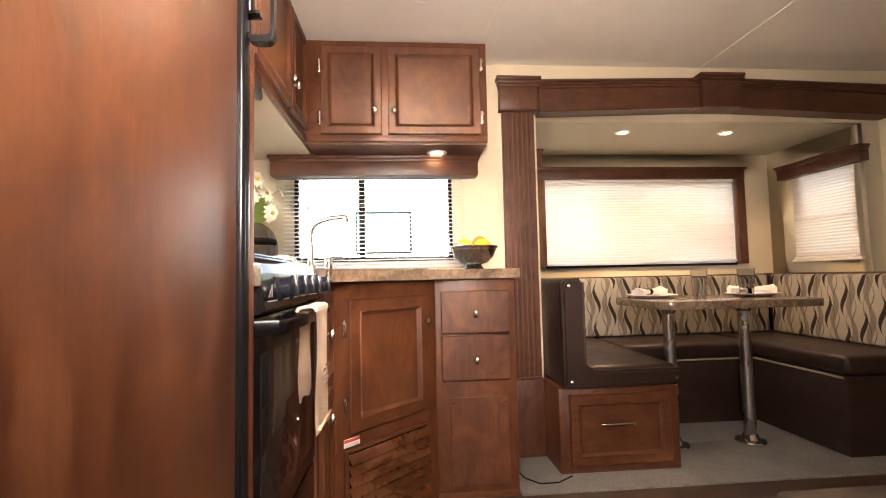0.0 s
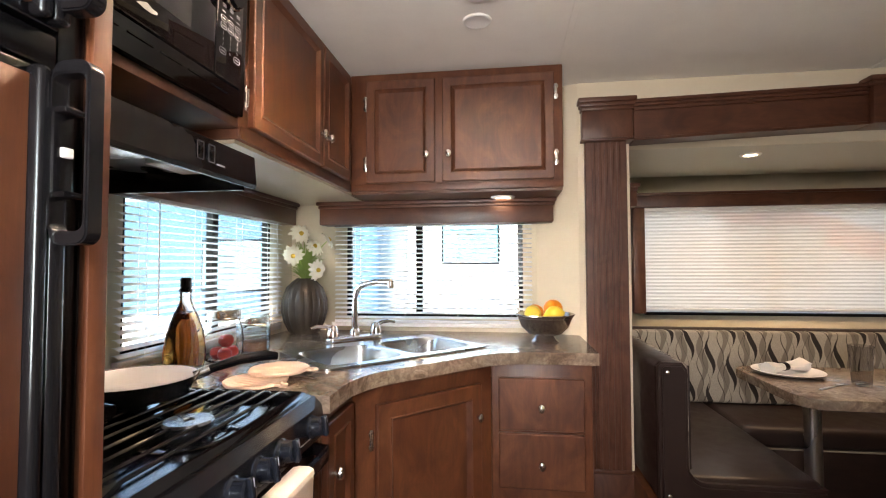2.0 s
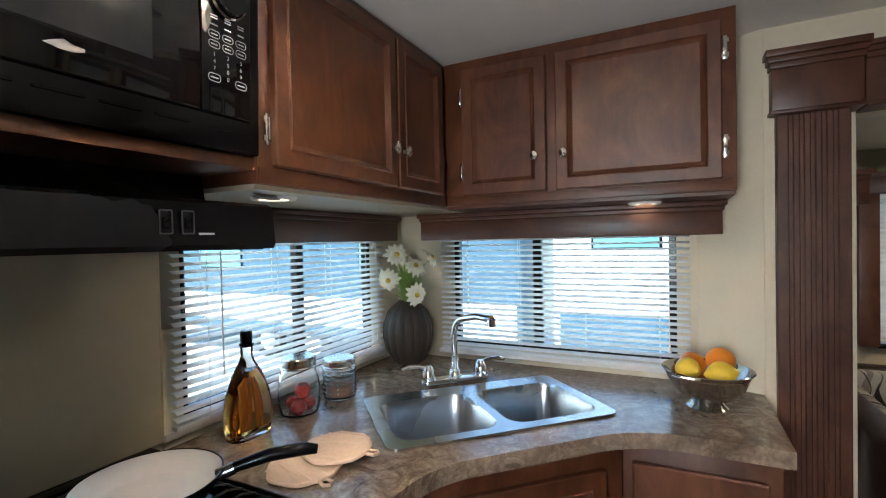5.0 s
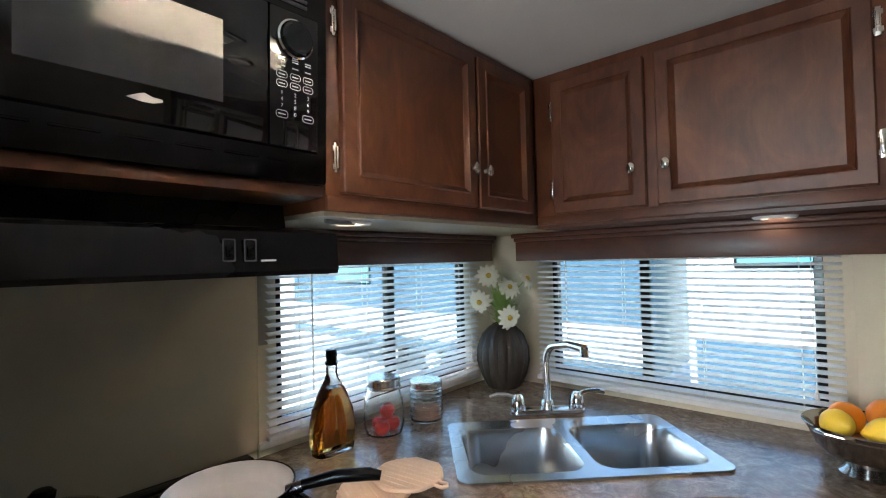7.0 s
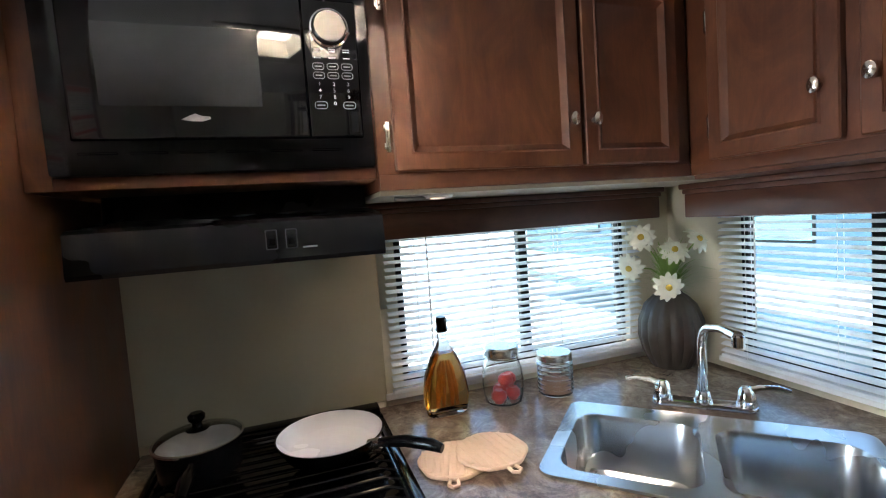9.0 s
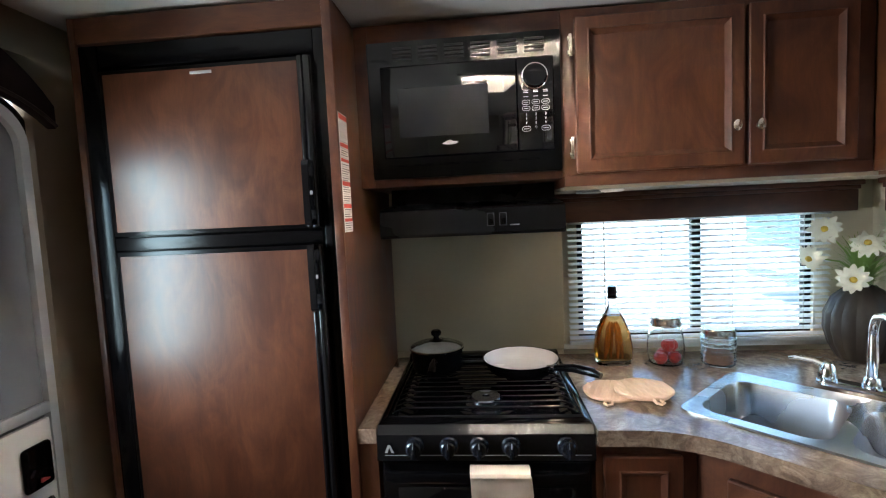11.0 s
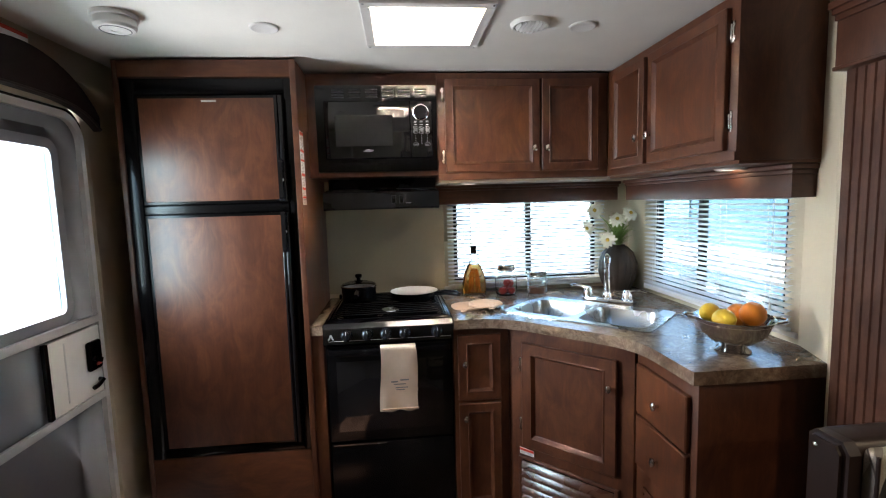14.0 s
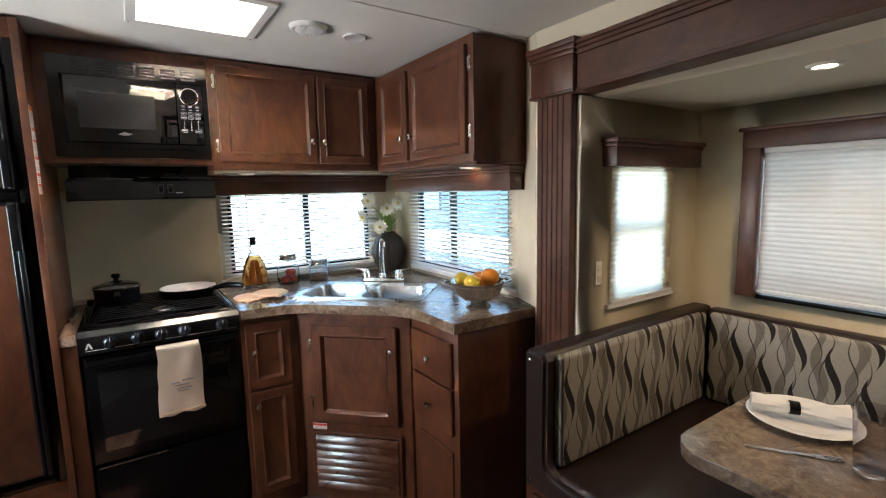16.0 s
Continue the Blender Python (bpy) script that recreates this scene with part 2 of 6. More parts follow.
def make_fabric():
    """Oatmeal cloth with dark wavy ribbons that swell and thin out."""
    m, nt, b = material("wavy_ribbon_upholstery", 0.85)
    tc, sep = nt.nodes.new("ShaderNodeTexCoord"), nt.nodes.new("ShaderNodeSeparateXYZ")
    nt.links.new(tc.outputs["Object"], sep.inputs[0])

    def calc(op, p, q=None):
        n = nt.nodes.new("ShaderNodeMath")
        n.operation = op
        for sock, v in zip(n.inputs, (p, q)):
            if v is None:
                continue
            if isinstance(v, (int, float)):
                sock.default_value = v
            else:
                nt.links.new(v, sock)
        return n.outputs[0]

    u = calc("ADD", sep.outputs[0], sep.outputs[1])
    z = sep.outputs[2]

    def ribbon(pitch, phase, amp, wave, width, swell):
        lane = calc("DIVIDE", u, pitch)
        lane = calc("ADD", lane, phase)
        idx = calc("FLOOR", calc("ADD", lane, calc("MULTIPLY", 0.0, z)))
        ph = calc("MULTIPLY", idx, 2.1)
        s = calc("MULTIPLY", calc("SINE", calc("ADD", calc("MULTIPLY", z, 2 * math.pi / wave), ph)), amp)
        off = calc("ABSOLUTE", calc("SUBTRACT", calc("ADD", calc("FRACT", lane), s), 0.5))
        w = calc("ADD", width, calc("MULTIPLY", calc("SINE", calc("ADD", calc("MULTIPLY", z, 2 * math.pi / wave), calc("ADD", ph, 1.6))), swell))
        return calc("MINIMUM", calc("MAXIMUM", calc("MULTIPLY", calc("SUBTRACT", w, off), 60.0), 0.0), 1.0)

    weave = noise_of(nt, coords(nt), 420, 3, 0.6)
    base = ramp(nt, weave, (0.3, (0.25, 0.23, 0.19)), (0.7, (0.45, 0.415, 0.35)))
    c = mixed(nt, ribbon(0.105, 0.38, 0.14, 0.24, 0.15, 0.05), base, mixed(nt, weave, (0.135, 0.118, 0.10), (0.235, 0.21, 0.18)))
    c = mixed(nt, ribbon(0.105, 0.5, 0.15, 0.21, 0.026, 0.008), c, (0.06, 0.047, 0.04))
    c = mixed(nt, ribbon(0.105, 0.2, -0.17, 0.26, 0.024, 0.010), c, (0.075, 0.06, 0.05))
    c = mixed(nt, ribbon(0.105, 0.0, 0.17, 0.24, 0.075, 0.068), c, (0.014, 0.011, 0.010))
    nt.links.new(c, b.inputs["Base Color"])
    bump(nt, b, weave, 0.4, 0.001)
    return m


def make_shade(name, clear, through_light=0.6, low=(0.60, 0.595, 0.58), high=(0.68, 0.675, 0.66)):
    """Thin pleated cloth that lets light through."""
    m, nt, b = material(name, 0.9)
    nt.nodes.remove(b)
    out = nt.nodes["Material Output"]
    n = noise_of(nt, coords(nt, (6, 6, 160)), 2.0, 4)
    col = ramp(nt, n, (0.3, low), (0.7, high))
    d, t, tr = nt.nodes.new("ShaderNodeBsdfDiffuse"), nt.nodes.new("ShaderNodeBsdfTranslucent"), nt.nodes.new("ShaderNodeBsdfTransparent")
    nt.links.new(col, d.inputs[0]), nt.links.new(col, t.inputs[0])
    a, c = nt.nodes.new("ShaderNodeMixShader"), nt.nodes.new("ShaderNodeMixShader")
    a.inputs[0].default_value, c.inputs[0].default_value = through_light, clear
    nt.links.new(d.outputs[0], a.inputs[1]), nt.links.new(t.outputs[0], a.inputs[2])
    nt.links.new(a.outputs[0], c.inputs[1]), nt.links.new(tr.outputs[0], c.inputs[2])
    nt.links.new(c.outputs[0], out.inputs[0])
    return m


def make_pane():
    m, nt, b = material("window_glass", 0.0)
    nt.nodes.remove(b)
    out = nt.nodes["Material Output"]
    tr, gl, mx, fr, pw = (nt.nodes.new(k) for k in ("ShaderNodeBsdfTransparent", "ShaderNodeBsdfGlossy", "ShaderNodeMixShader", "ShaderNodeLayerWeight", "ShaderNodeMath"))
    pw.operation = "POWER"
    pw.inputs[1].default_value = 4.0
    nt.links.new(fr.outputs["Facing"], pw.inputs[0])
    tr.inputs[0].default_value, gl.inputs["Roughness"].default_value = (0.78, 0.92, 0.95, 1), 0.0
    nt.links.new(pw.outputs[0], mx.inputs[0]), nt.links.new(tr.outputs[0], mx.inputs[1]), nt.links.new(gl.outputs[0], mx.inputs[2])
    nt.links.new(mx.outputs[0], out.inputs[0])
    return m


def make_lens(name, colour, strength):
    m, nt, b = material(name, 0.4)
    b.inputs["Base Color"].default_value = (0.8, 0.8, 0.78, 1)
    b.inputs["Emission Color"].default_value, b.inputs["Emission Strength"].default_value = (*colour, 1), strength
    return m


LAMINATE, CARPET, FABRIC, PANE = make_laminate(), make_carpet(), make_fabric(), make_pane()
SHADE, SHADE_CLEAR = make_shade("pleated_shade_cloth", 0.024, 0.062), make_shade("sheer_pleated_shade_cloth", 0.02, 0.88, (0.86, 0.77, 0.62), (0.92, 0.84, 0.70))
BLINDWHITE = make_shade("white_vinyl_slat", 0.0, 0.30, (0.78, 0.80, 0.81), (0.84, 0.86, 0.87))
LID = make_shade("translucent_vent_lid", 0.0, 0.7, (0.76, 0.72, 0.66), (0.86, 0.83, 0.78))
LIT = make_lens("lit_halogen_lens", (1.0, 0.82, 0.55), 2.0)

# ---- building helpers ----
BASE = {}


def thing(name, base, label, category, group="", kind=""):
    ob = new(name)
    ob.empty_display_size = 0.05
    ob.location = base
    BASE[ob] = Vector(base)
    return tagged(ob, label, category, group, kind)


def smooth(bm, angle=0.6):
    for f in bm.faces:
        f.smooth = True
    for e in bm.edges:
        if len(e.link_faces) == 2 and e.calc_face_angle(0) > angle:
            e.smooth = False


def part(name, bm, mat, parent=None, label="", angle=0.6):
    """One mesh object from a bmesh in world metres, under a thing or part."""
    base = BASE.get(parent, Vector())
    bmesh.ops.recalc_face_normals(bm, faces=bm.faces)
    bmesh.ops.translate(bm, verts=bm.verts, vec=-base)
    smooth(bm, angle)
    me = bpy.data.meshes.new(name)
    bm.to_mesh(me)
    bm.free()
    me.materials.append(mat)
    ob = new(name, me)
    ob.parent = parent
    BASE[ob] = base
    return tagged(ob, label)


def structure(name, bm, mat, label, category):
    return tagged(part(name, bm, mat), label, category, "", "structure")


def box(x0, x1, y0, y1, z0, z1, bevel=0.0, bm=None, seg=2):
    own = bmesh.new()
    bmesh.ops.create_cube(own, size=1, matrix=Matrix.LocRotScale(((x0 + x1) / 2, (y0 + y1) / 2, (z0 + z1) / 2), None, (x1 - x0, y1 - y0, z1 - z0)))
    if bevel:
        bmesh.ops.bevel(own, geom=own.edges[:], offset=bevel, segments=seg, affect="EDGES", profile=0.5)
    return joined(own, bm)


def joined(own, bm):
    if bm is None:
        return own
    me = bpy.data.meshes.new("tmp")
    own.to_mesh(me)
    own.free()
    bm.from_mesh(me)
    bpy.data.meshes.remove(me)
    return bm


def moved(bm, m):
    bmesh.ops.transform(bm, matrix=m, verts=bm.verts)
    return bm


def lathe(profile, at=(0, 0, 0), seg=24, bm=None, ribs=0, depth=0.0):
    """Turned shape from (radius, height) pairs; ribs flute it."""
    own = bmesh.new()
    rings = []
    for r, h in profile:
        if r < 1e-5:
            rings.append([own.verts.new((at[0], at[1], at[2] + h))])
            continue
        ring = []
        for k in range(seg):
            a = 2 * math.pi * k / seg
            rr = r * (1 + depth * abs(math.sin(a * ribs / 2))) if ribs else r
            ring.append(own.verts.new((at[0] + rr * math.cos(a), at[1] + rr * math.sin(a), at[2] + h)))
        rings.append(ring)
    for a, b in zip(rings, rings[1:]):
        for k in range(seg):
            p, q = a[k % len(a)], a[(k + 1) % len(a)]
            s, t = b[(k + 1) % len(b)], b[k % len(b)]
            vs = []
            for v in (p, q, s, t):
                if v not in vs:
                    vs.append(v)
            if len(vs) > 2:
                own.faces.new(vs)
    return joined(own, bm)


def tube(points, radius, seg=10, bm=None):
    own = bmesh.new()
    pts = [Vector(p) for p in points]
    radii = radius if isinstance(radius, (list, tuple)) else [radius] * len(pts)
    rings, up = [], None
    for i, p in enumerate(pts):
        d = (pts[min(i + 1, len(pts) - 1)] - pts[max(i - 1, 0)]).normalized()
        if up is None:
            up = d.orthogonal().normalized()
        up = (up - d * up.dot(d)).normalized()
        side = d.cross(up)
        rings.append([own.verts.new(p + radii[i] * (math.cos(2 * math.pi * k / seg) * up + math.sin(2 * math.pi * k / seg) * side)) for k in range(seg)])
    for a, b in zip(rings, rings[1:]):
        for k in range(seg):
            own.faces.new((a[k], a[(k + 1) % seg], b[(k + 1) % seg], b[k]))
    own.faces.new(rings[0]), own.faces.new(rings[-1])
    return joined(own, bm)


def arc(centre, u, v, radius, a0, a1, n=10):
    c, u, v = Vector(centre), Vector(u), Vector(v)
    return [c + radius * (math.cos(a) * u + math.sin(a) * v) for a in (radians(a0 + (a1 - a0) * i / n) for i in range(n + 1))]


def prism(outline, z0, z1, bevel=0.0, bm=None, seg=2):
    """An upright slab with the plan outline given."""
    own = bmesh.new()
    low = [own.verts.new((x, y, z0)) for x, y in outline]
    high = [own.verts.new((x, y, z1)) for x, y in outline]
    own.faces.new(low), own.faces.new(high)
    n = len(outline)
    for k in range(n):
        own.faces.new((low[k], low[(k + 1) % n], high[(k + 1) % n], high[k]))
    bmesh.ops.recalc_face_normals(own, faces=own.faces)
    if bevel:
        es = [e for e in own.edges if abs(e.verts[0].co.z - e.verts[1].co.z) < 1e-6]
        bmesh.ops.bevel(own, geom=es, offset=bevel, segments=seg, affect="EDGES", profile=0.5)
    return joined(own, bm)


def rounded(x0, x1, y0, y1, r, n=6):
    pts = []
    for cx, cy, a in ((x1 - r, y1 - r, 0), (x0 + r, y1 - r, 90), (x0 + r, y0 + r, 180), (x1 - r, y0 + r, 270)):
        pts += [(cx + r * math.cos(radians(a + 90 * i / n)), cy + r * math.sin(radians(a + 90 * i / n))) for i in range(n + 1)]
    return pts


def ring_prism(outer, inner, z0, z1, bm=None):
    """A flat ring between two plan outlines of equally many points."""
    own = bmesh.new()
    n = len(outer)
    v = [[own.verts.new((x, y, z)) for x, y in o] for o, z in ((outer, z0), (outer, z1), (inner, z1), (inner, z0))]
    for a, b in zip(v, v[1:] + v[:1]):
        for k in range(n):
            own.faces.new((a[k], a[(k + 1) % n], b[(k + 1) % n], b[k]))
    return joined(own, bm)


def facing(origin, u, n):
    """Local x runs along u, y along the outward normal n, z up."""
    u, n = Vector(u).normalized(), Vector(n).normalized()
    m = Matrix((u, n, Vector((0, 0, 1)))).transposed().to_4x4()
    return Matrix.Translation(origin) @ m


EAST, NORTH, SOUTH, WEST = (1, 0, 0), (0, 1, 0), (0, -1, 0), (-1, 0, 0)


def panel(w, h, thick=0.019, rail=0.041, sunk=0.0045):
    """A framed cabinet door: local x 0..w, z 0..h, front at y = thick."""
    bm = box(0, w, 0, thick, 0, h, 0.003, seg=1)
    front = max((f for f in bm.faces if f.normal.y > 0.9), key=lambda f: f.calc_area())
    if min(w, h) > 2.6 * rail:
        bmesh.ops.inset_individual(bm, faces=[front], thickness=rail, depth=0)
        bmesh.ops.inset_individual(bm, faces=[front], thickness=0.005, depth=0.003)
        bmesh.ops.inset_individual(bm, faces=[front], thickness=0.004, depth=-0.003)
        bmesh.ops.inset_individual(bm, faces=[front], thickness=0.008, depth=-sunk)
        bmesh.ops.inset_individual(bm, faces=[front], thickness=0.006, depth=-0.003)
    return bm


def knob(parent, m, x, z, out):
    own = lathe([(0.0045, 0), (0.0045, 0.010), (0.010, 0.013), (0.0135, 0.018), (0.0125, 0.0225), (0.007, 0.026), (0, 0.027)], seg=16)
    moved(own, m @ Matrix.Translation((x, out, z)) @ Matrix.Rotation(radians(-90), 4, "X") @ Matrix.Diagonal((0.85, 1.15, 1, 1)))
    return part("knob", own, NICKEL, parent, "brushed nickel knob")


def hinge(parent, m, x, z, out):
    own = box(-0.006, 0.006, 0, 0.004, -0.030, 0.030, 0.002)
    box(-0.003, 0.003, 0.003, 0.009, -0.022, 0.022, 0.002, own)
    box(-0.009, 0.009, 0, 0.003, 0.012, 0.024, 0.001, own)
    box(-0.009, 0.009, 0, 0.003, -0.024, -0.012, 0.001, own)
    moved(own, m @ Matrix.Translation((x, out, z)))
    return part("hinge", own, NICKEL, parent, "nickel wrap hinge")


def cabinet_door(parent, m, x0, x1, z0, z1, knob_at=None, hinges=None, name="door", mat=None, rail=0.041, out=0.0, sunk=0.0045):
    own = panel(x1 - x0, z1 - z0, rail=rail, sunk=sunk)
    moved(own, m @ Matrix.Translation((x0, out, z0)))
    d = part(name, own, mat or WOOD, parent)
    if knob_at:
        knob(d, m, *knob_at, out + 0.019)
    for x, z in hinges or ():
        hinge(parent, m, x, z, out + 0.001)
    return d


def walled(fixed, at, thick, u0, u1, z0, z1, holes):
    """A wall across x ("x") or y ("y") from at to at+thick, with holes (u0, u1, z0, z1)."""
    us = sorted({u0, u1, *[h[0] for h in holes], *[h[1] for h in holes]})
    zs = sorted({z0, z1, *[h[2] for h in holes], *[h[3] for h in holes]})
    own = bmesh.new()
    a, b = min(at, at + thick), max(at, at + thick)
    for p, q in zip(us, us[1:]):
        for r, s in zip(zs, zs[1:]):
            mid = ((p + q) / 2, (r + s) / 2)
            if any(h[0] < mid[0] < h[1] and h[2] < mid[1] < h[3] for h in holes):
                continue
            box(*((a, b, p, q) if fixed == "x" else (p, q, a, b)), r, s, 0, own)
    bmesh.ops.remove_doubles(own, verts=own.verts, dist=1e-5)
    seen, twin = {}, []
    for f in own.faces:
        key = tuple(round(c, 4) for c in f.calc_center_median())
        if key in seen:
            twin += [f, seen[key]]
        seen[key] = f
    bmesh.ops.delete(own, geom=list(set(twin)), context="FACES_ONLY")
    return own


# ---- the shell ----
W, N, S, E, TOP = -0.88, 2.52, 0.115, 3.4, 2.0
SX0, SX1, SY, STOP = 0.63, 2.56, 3.25, 1.735
WIN_W = (1.54, 2.335, 0.99, 1.44)
WIN_N = (-0.615, 0.19, 0.99, 1.44)
WIN_S = (0.88, 2.30, 0.955, 1.54)
WIN_SW = (2.655, 3.015, 0.96, 1.49)
WIN_SE = (2.62, 3.02, 0.985, 1.53)
DOOR = (-0.27, 0.345, 0.0, 1.79)

structure("wall_west", walled("x", W, -0.045, S, N, 0, TOP, [WIN_W]), WALLPAPER, "cream vinyl wallboard beside the galley with a window opening", "wall")
structure("wall_north", walled("y", N, 0.05, W - 0.045, E, 0, TOP, [WIN_N, (SX0 - 0.0395, SX1, 0.0, STOP)]), WALLPAPER, "cream vinyl wallboard pierced by the sink window and dinette opening", "wall")
structure("wall_south", walled("y", S, -0.05, W - 0.045, E, 0, TOP, [DOOR]), WALLPAPER, "cream vinyl wallboard round the entry door", "wall")
structure("wall_east", walled("x", E, 0.05, S - 0.05, N + 0.05, 0, TOP, []), WALLPAPER, "plain cream wallboard closing the far end", "wall")
structure("slide_wall_west", walled("x", SX0, -0.04, 2.4635, SY, 0, STOP, [WIN_SW]), WALLPAPER, "cream wallboard side of the dinette slide-out", "wall")
structure("slide_wall_north", walled("y", SY, 0.05, SX0 - 0.04, SX1 + 0.05, 0, STOP, [WIN_S]), WALLPAPER, "cream wallboard behind the dinette with a wide window", "wall")
structure("slide_wall_east", walled("x", SX1, 0.05, N + 0.05, SY, 0, STOP, [WIN_SE]), WALLPAPER, "cream wallboard end of the dinette slide-out", "wall")
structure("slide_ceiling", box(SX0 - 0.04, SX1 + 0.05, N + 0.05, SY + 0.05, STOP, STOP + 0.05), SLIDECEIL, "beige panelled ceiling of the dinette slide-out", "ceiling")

VX0, VX1, VY0, VY1 = -0.15, 0.19, 1.185, 1.535
own = bmesh.new()
for x0, x1, y0, y1 in ((W - 0.045, VX0, S - 0.05, N + 0.05), (VX1, E + 0.05, S - 0.05, N + 0.05), (VX0, VX1, S - 0.05, VY0), (VX0, VX1, VY1, N + 0.05)):
    box(x0, x1, y0, y1, TOP, TOP + 0.1, 0, own)
structure("ceiling", own, CEILING, "off-white panelled ceiling with a roof vent opening", "ceiling")
own = bmesh.new()
for x in (0.33, 1.55, 2.75):
    box(x - 0.011, x + 0.011, S, N, TOP - 0.003, TOP + 0.001, 0.001, own, 1)
structure("trim_ceiling_seam", own, CEILING, "thin off-white cover strips along the ceiling seams", "trim")
own = box(W, E, S, N, -0.05, 0.0)
structure("floor", own, FLOORWOOD, "brown wood-look vinyl floor of the trailer", "floor")
own = box(0.405, E, 2.06, N, 0.0, 0.014, 0.004)
box(SX0 + 0.002, SX1 - 0.002, N, SY - 0.002, -0.04, 0.014, 0.003, own)
structure("carpet", own, CARPET, "grey flecked cut-pile carpet under the dinette", "carpet")
structure("slide_floor", box(SX0 - 0.04, SX1 + 0.05, N + 0.05, SY + 0.05, -0.1, -0.045), WOOD_DARK, "timber deck of the slide-out", "floor")

# ---- galley: cabinets ----
FW, FN = -0.495, 2.22          # fronts of the wall cabinets
LW, LN = -0.31, 2.08           # fronts of the base cabinets
CT, CB = 0.935, 0.895          # worktop, its lower edge
mW = facing((FW, 0, 0), NORTH, EAST)
mN = facing((0, FN, 0), EAST, SOUTH)
mLW = facing((LW, 0, 0), NORTH, EAST)
mLN = facing((0, LN, 0), EAST, SOUTH)

cab = thing("wall_cabinet", (W, 1.83, 1.515), "cherry wood wall cabinet with two framed doors over the side window", "cabinet", "galley wall cabinets")
part("body", box(W + 0.001, FW, 1.437, FN - 0.001, 1.522, TOP - 0.012, 0.002), WOOD, cab)
part("bottom_panel", box(W + 0.003, FW - 0.012, 1.44, N - 0.004, 1.512, 1.5215), UNDERSIDE, cab, "beige laminate underside")
part("rail", box(FW, FW + 0.004, 1.439, FN - 0.002, 1.522, 1.551, 0.001), WOOD_H, cab)
cabinet_door(cab, mW, 1.470, 1.896, 1.556, 1.962, (1.866, 1.654), ((1.462, 1.895), (1.462, 1.625)))
cabinet_door(cab, mW, 1.906, 2.170, 1.556, 1.962, (1.925, 1.654))
cab = thing("wall_cabinet", (-0.08, N, 1.515), "cherry wood wall cabinet with two framed doors above the sink", "cabinet", "galley wall cabinets")
part("body", box(FW + 0.001, 0.331, FN, N - 0.002, 1.522, TOP - 0.012, 0.002), WOOD, cab)
part("bottom_panel", box(FW + 0.001, 0.329, FN + 0.012, N - 0.004, 1.512, 1.5215), WOOD_H, cab)
part("rail", box(FW + 0.006, 0.330, FN - 0.004, FN, 1.522, 1.548, 0.001), WOOD_H, cab)
cabinet_door(cab, mN, -0.425, -0.153, 1.552, 1.955, (-0.184, 1.654), ((-0.433, 1.87), (-0.433, 1.63)))
cabinet_door(cab, mN, -0.124, 0.298, 1.552, 1.955, (-0.098, 1.654), ((0.306, 1.885), (0.306, 1.635)))
cab = thing("wall_cabinet", (W, 1.15, 1.545), "cherry wood wall cabinet with an open bay holding the microwave", "cabinet", "galley wall cabinets")
part("side_panel", box(W + 0.001, FW, 0.8735, 0.912, 1.545, TOP - 0.012, 0.001), WOOD, cab)
part("side_panel", box(W + 0.001, FW, 1.432, 1.436, 1.545, TOP - 0.012, 0.001), WOOD, cab)
part("back_panel", box(W + 0.001, W + 0.006, 0.912, 1.432, 1.566, 1.934), WOOD, cab)
part("shelf", box(W + 0.001, FW, 0.912, 1.432, 1.545, 1.566, 0.001), WOOD_H, cab)
part("top_rail", box(W + 0.001, FW, 0.912, 1.432, 1.934, TOP - 0.012, 0.001), WOOD_H, cab)

tall = thing("refrigerator_cabinet", (W, 0.54, 0), "tall cherry wood cabinet built round the refrigerator", "cabinet")
part("side_panel", box(W + 0.001, -0.30, 0.855, 0.873, 0, TOP - 0.012, 0.002), WOOD, tall)
part("side_panel", box(W + 0.001, -0.30, 0.204, 0.222, 0, TOP - 0.012, 0.002), WOOD, tall)
part("top_panel", box(W + 0.001, -0.302, 0.222, 0.855, 1.925, TOP - 0.012, 0.002), WOOD_H, tall)
part("base_panel", box(W + 0.001, -0.302, 0.222, 0.855, 0.0, 0.410, 0.002), WOOD_H, tall)
part("corner_trim", box(-0.3005, -0.294, 0.852, 0.8745, 0, TOP - 0.012, 0.002), WOOD, tall)

# sink base set across the corner
DA, DB = Vector((LW, 1.70, 0)), Vector((0.06, 2.07, 0))
dv = (DB - DA).normalized()
mD = facing(DA, dv, (dv.y, -dv.x, 0))
DL = (DB - DA).length
cab = thing("base_cabinet", (LW - 0.2, 1.56, 0), "narrow cherry wood base cabinet beside the stove", "cabinet", "galley base cabinets")
part("body", box(W + 0.002, LW, 1.462, 1.699, 0.0, CB - 0.001, 0.002), WOOD, cab)
cabinet_door(cab, mLW, 1.478, 1.662, 0.58, 0.865, (1.506, 0.745), name="drawer_front", rail=0.045)
cabinet_door(cab, mLW, 1.478, 1.662, 0.09, 0.565, (1.506, 0.507), rail=0.045)
cab = thing("base_cabinet", (-0.3, 2.1, 0), "cherry wood corner sink cabinet, framed door over a louvred grille", "cabinet", "galley base cabinets")
part("body", prism([(LW, 1.70), (0.06, 2.07), (0.06, N - 0.003), (W + 0.003, N - 0.003), (W + 0.003, 1.70)], 0.0, 0.74), WOOD, cab)
own = prism([(LW, 1.70), (0.06, 2.07), (0.03, 2.10), (LW - 0.03, 1.73)], 0.7401, CB - 0.001)
part("face_rail", own, WOOD, cab)
cabinet_door(cab, mD, 0.070, 0.465, 0.385, 0.835, (0.442, 0.730), ((0.058, 0.735), (0.058, 0.475)), rail=0.055, sunk=0.011)
own = bmesh.new()
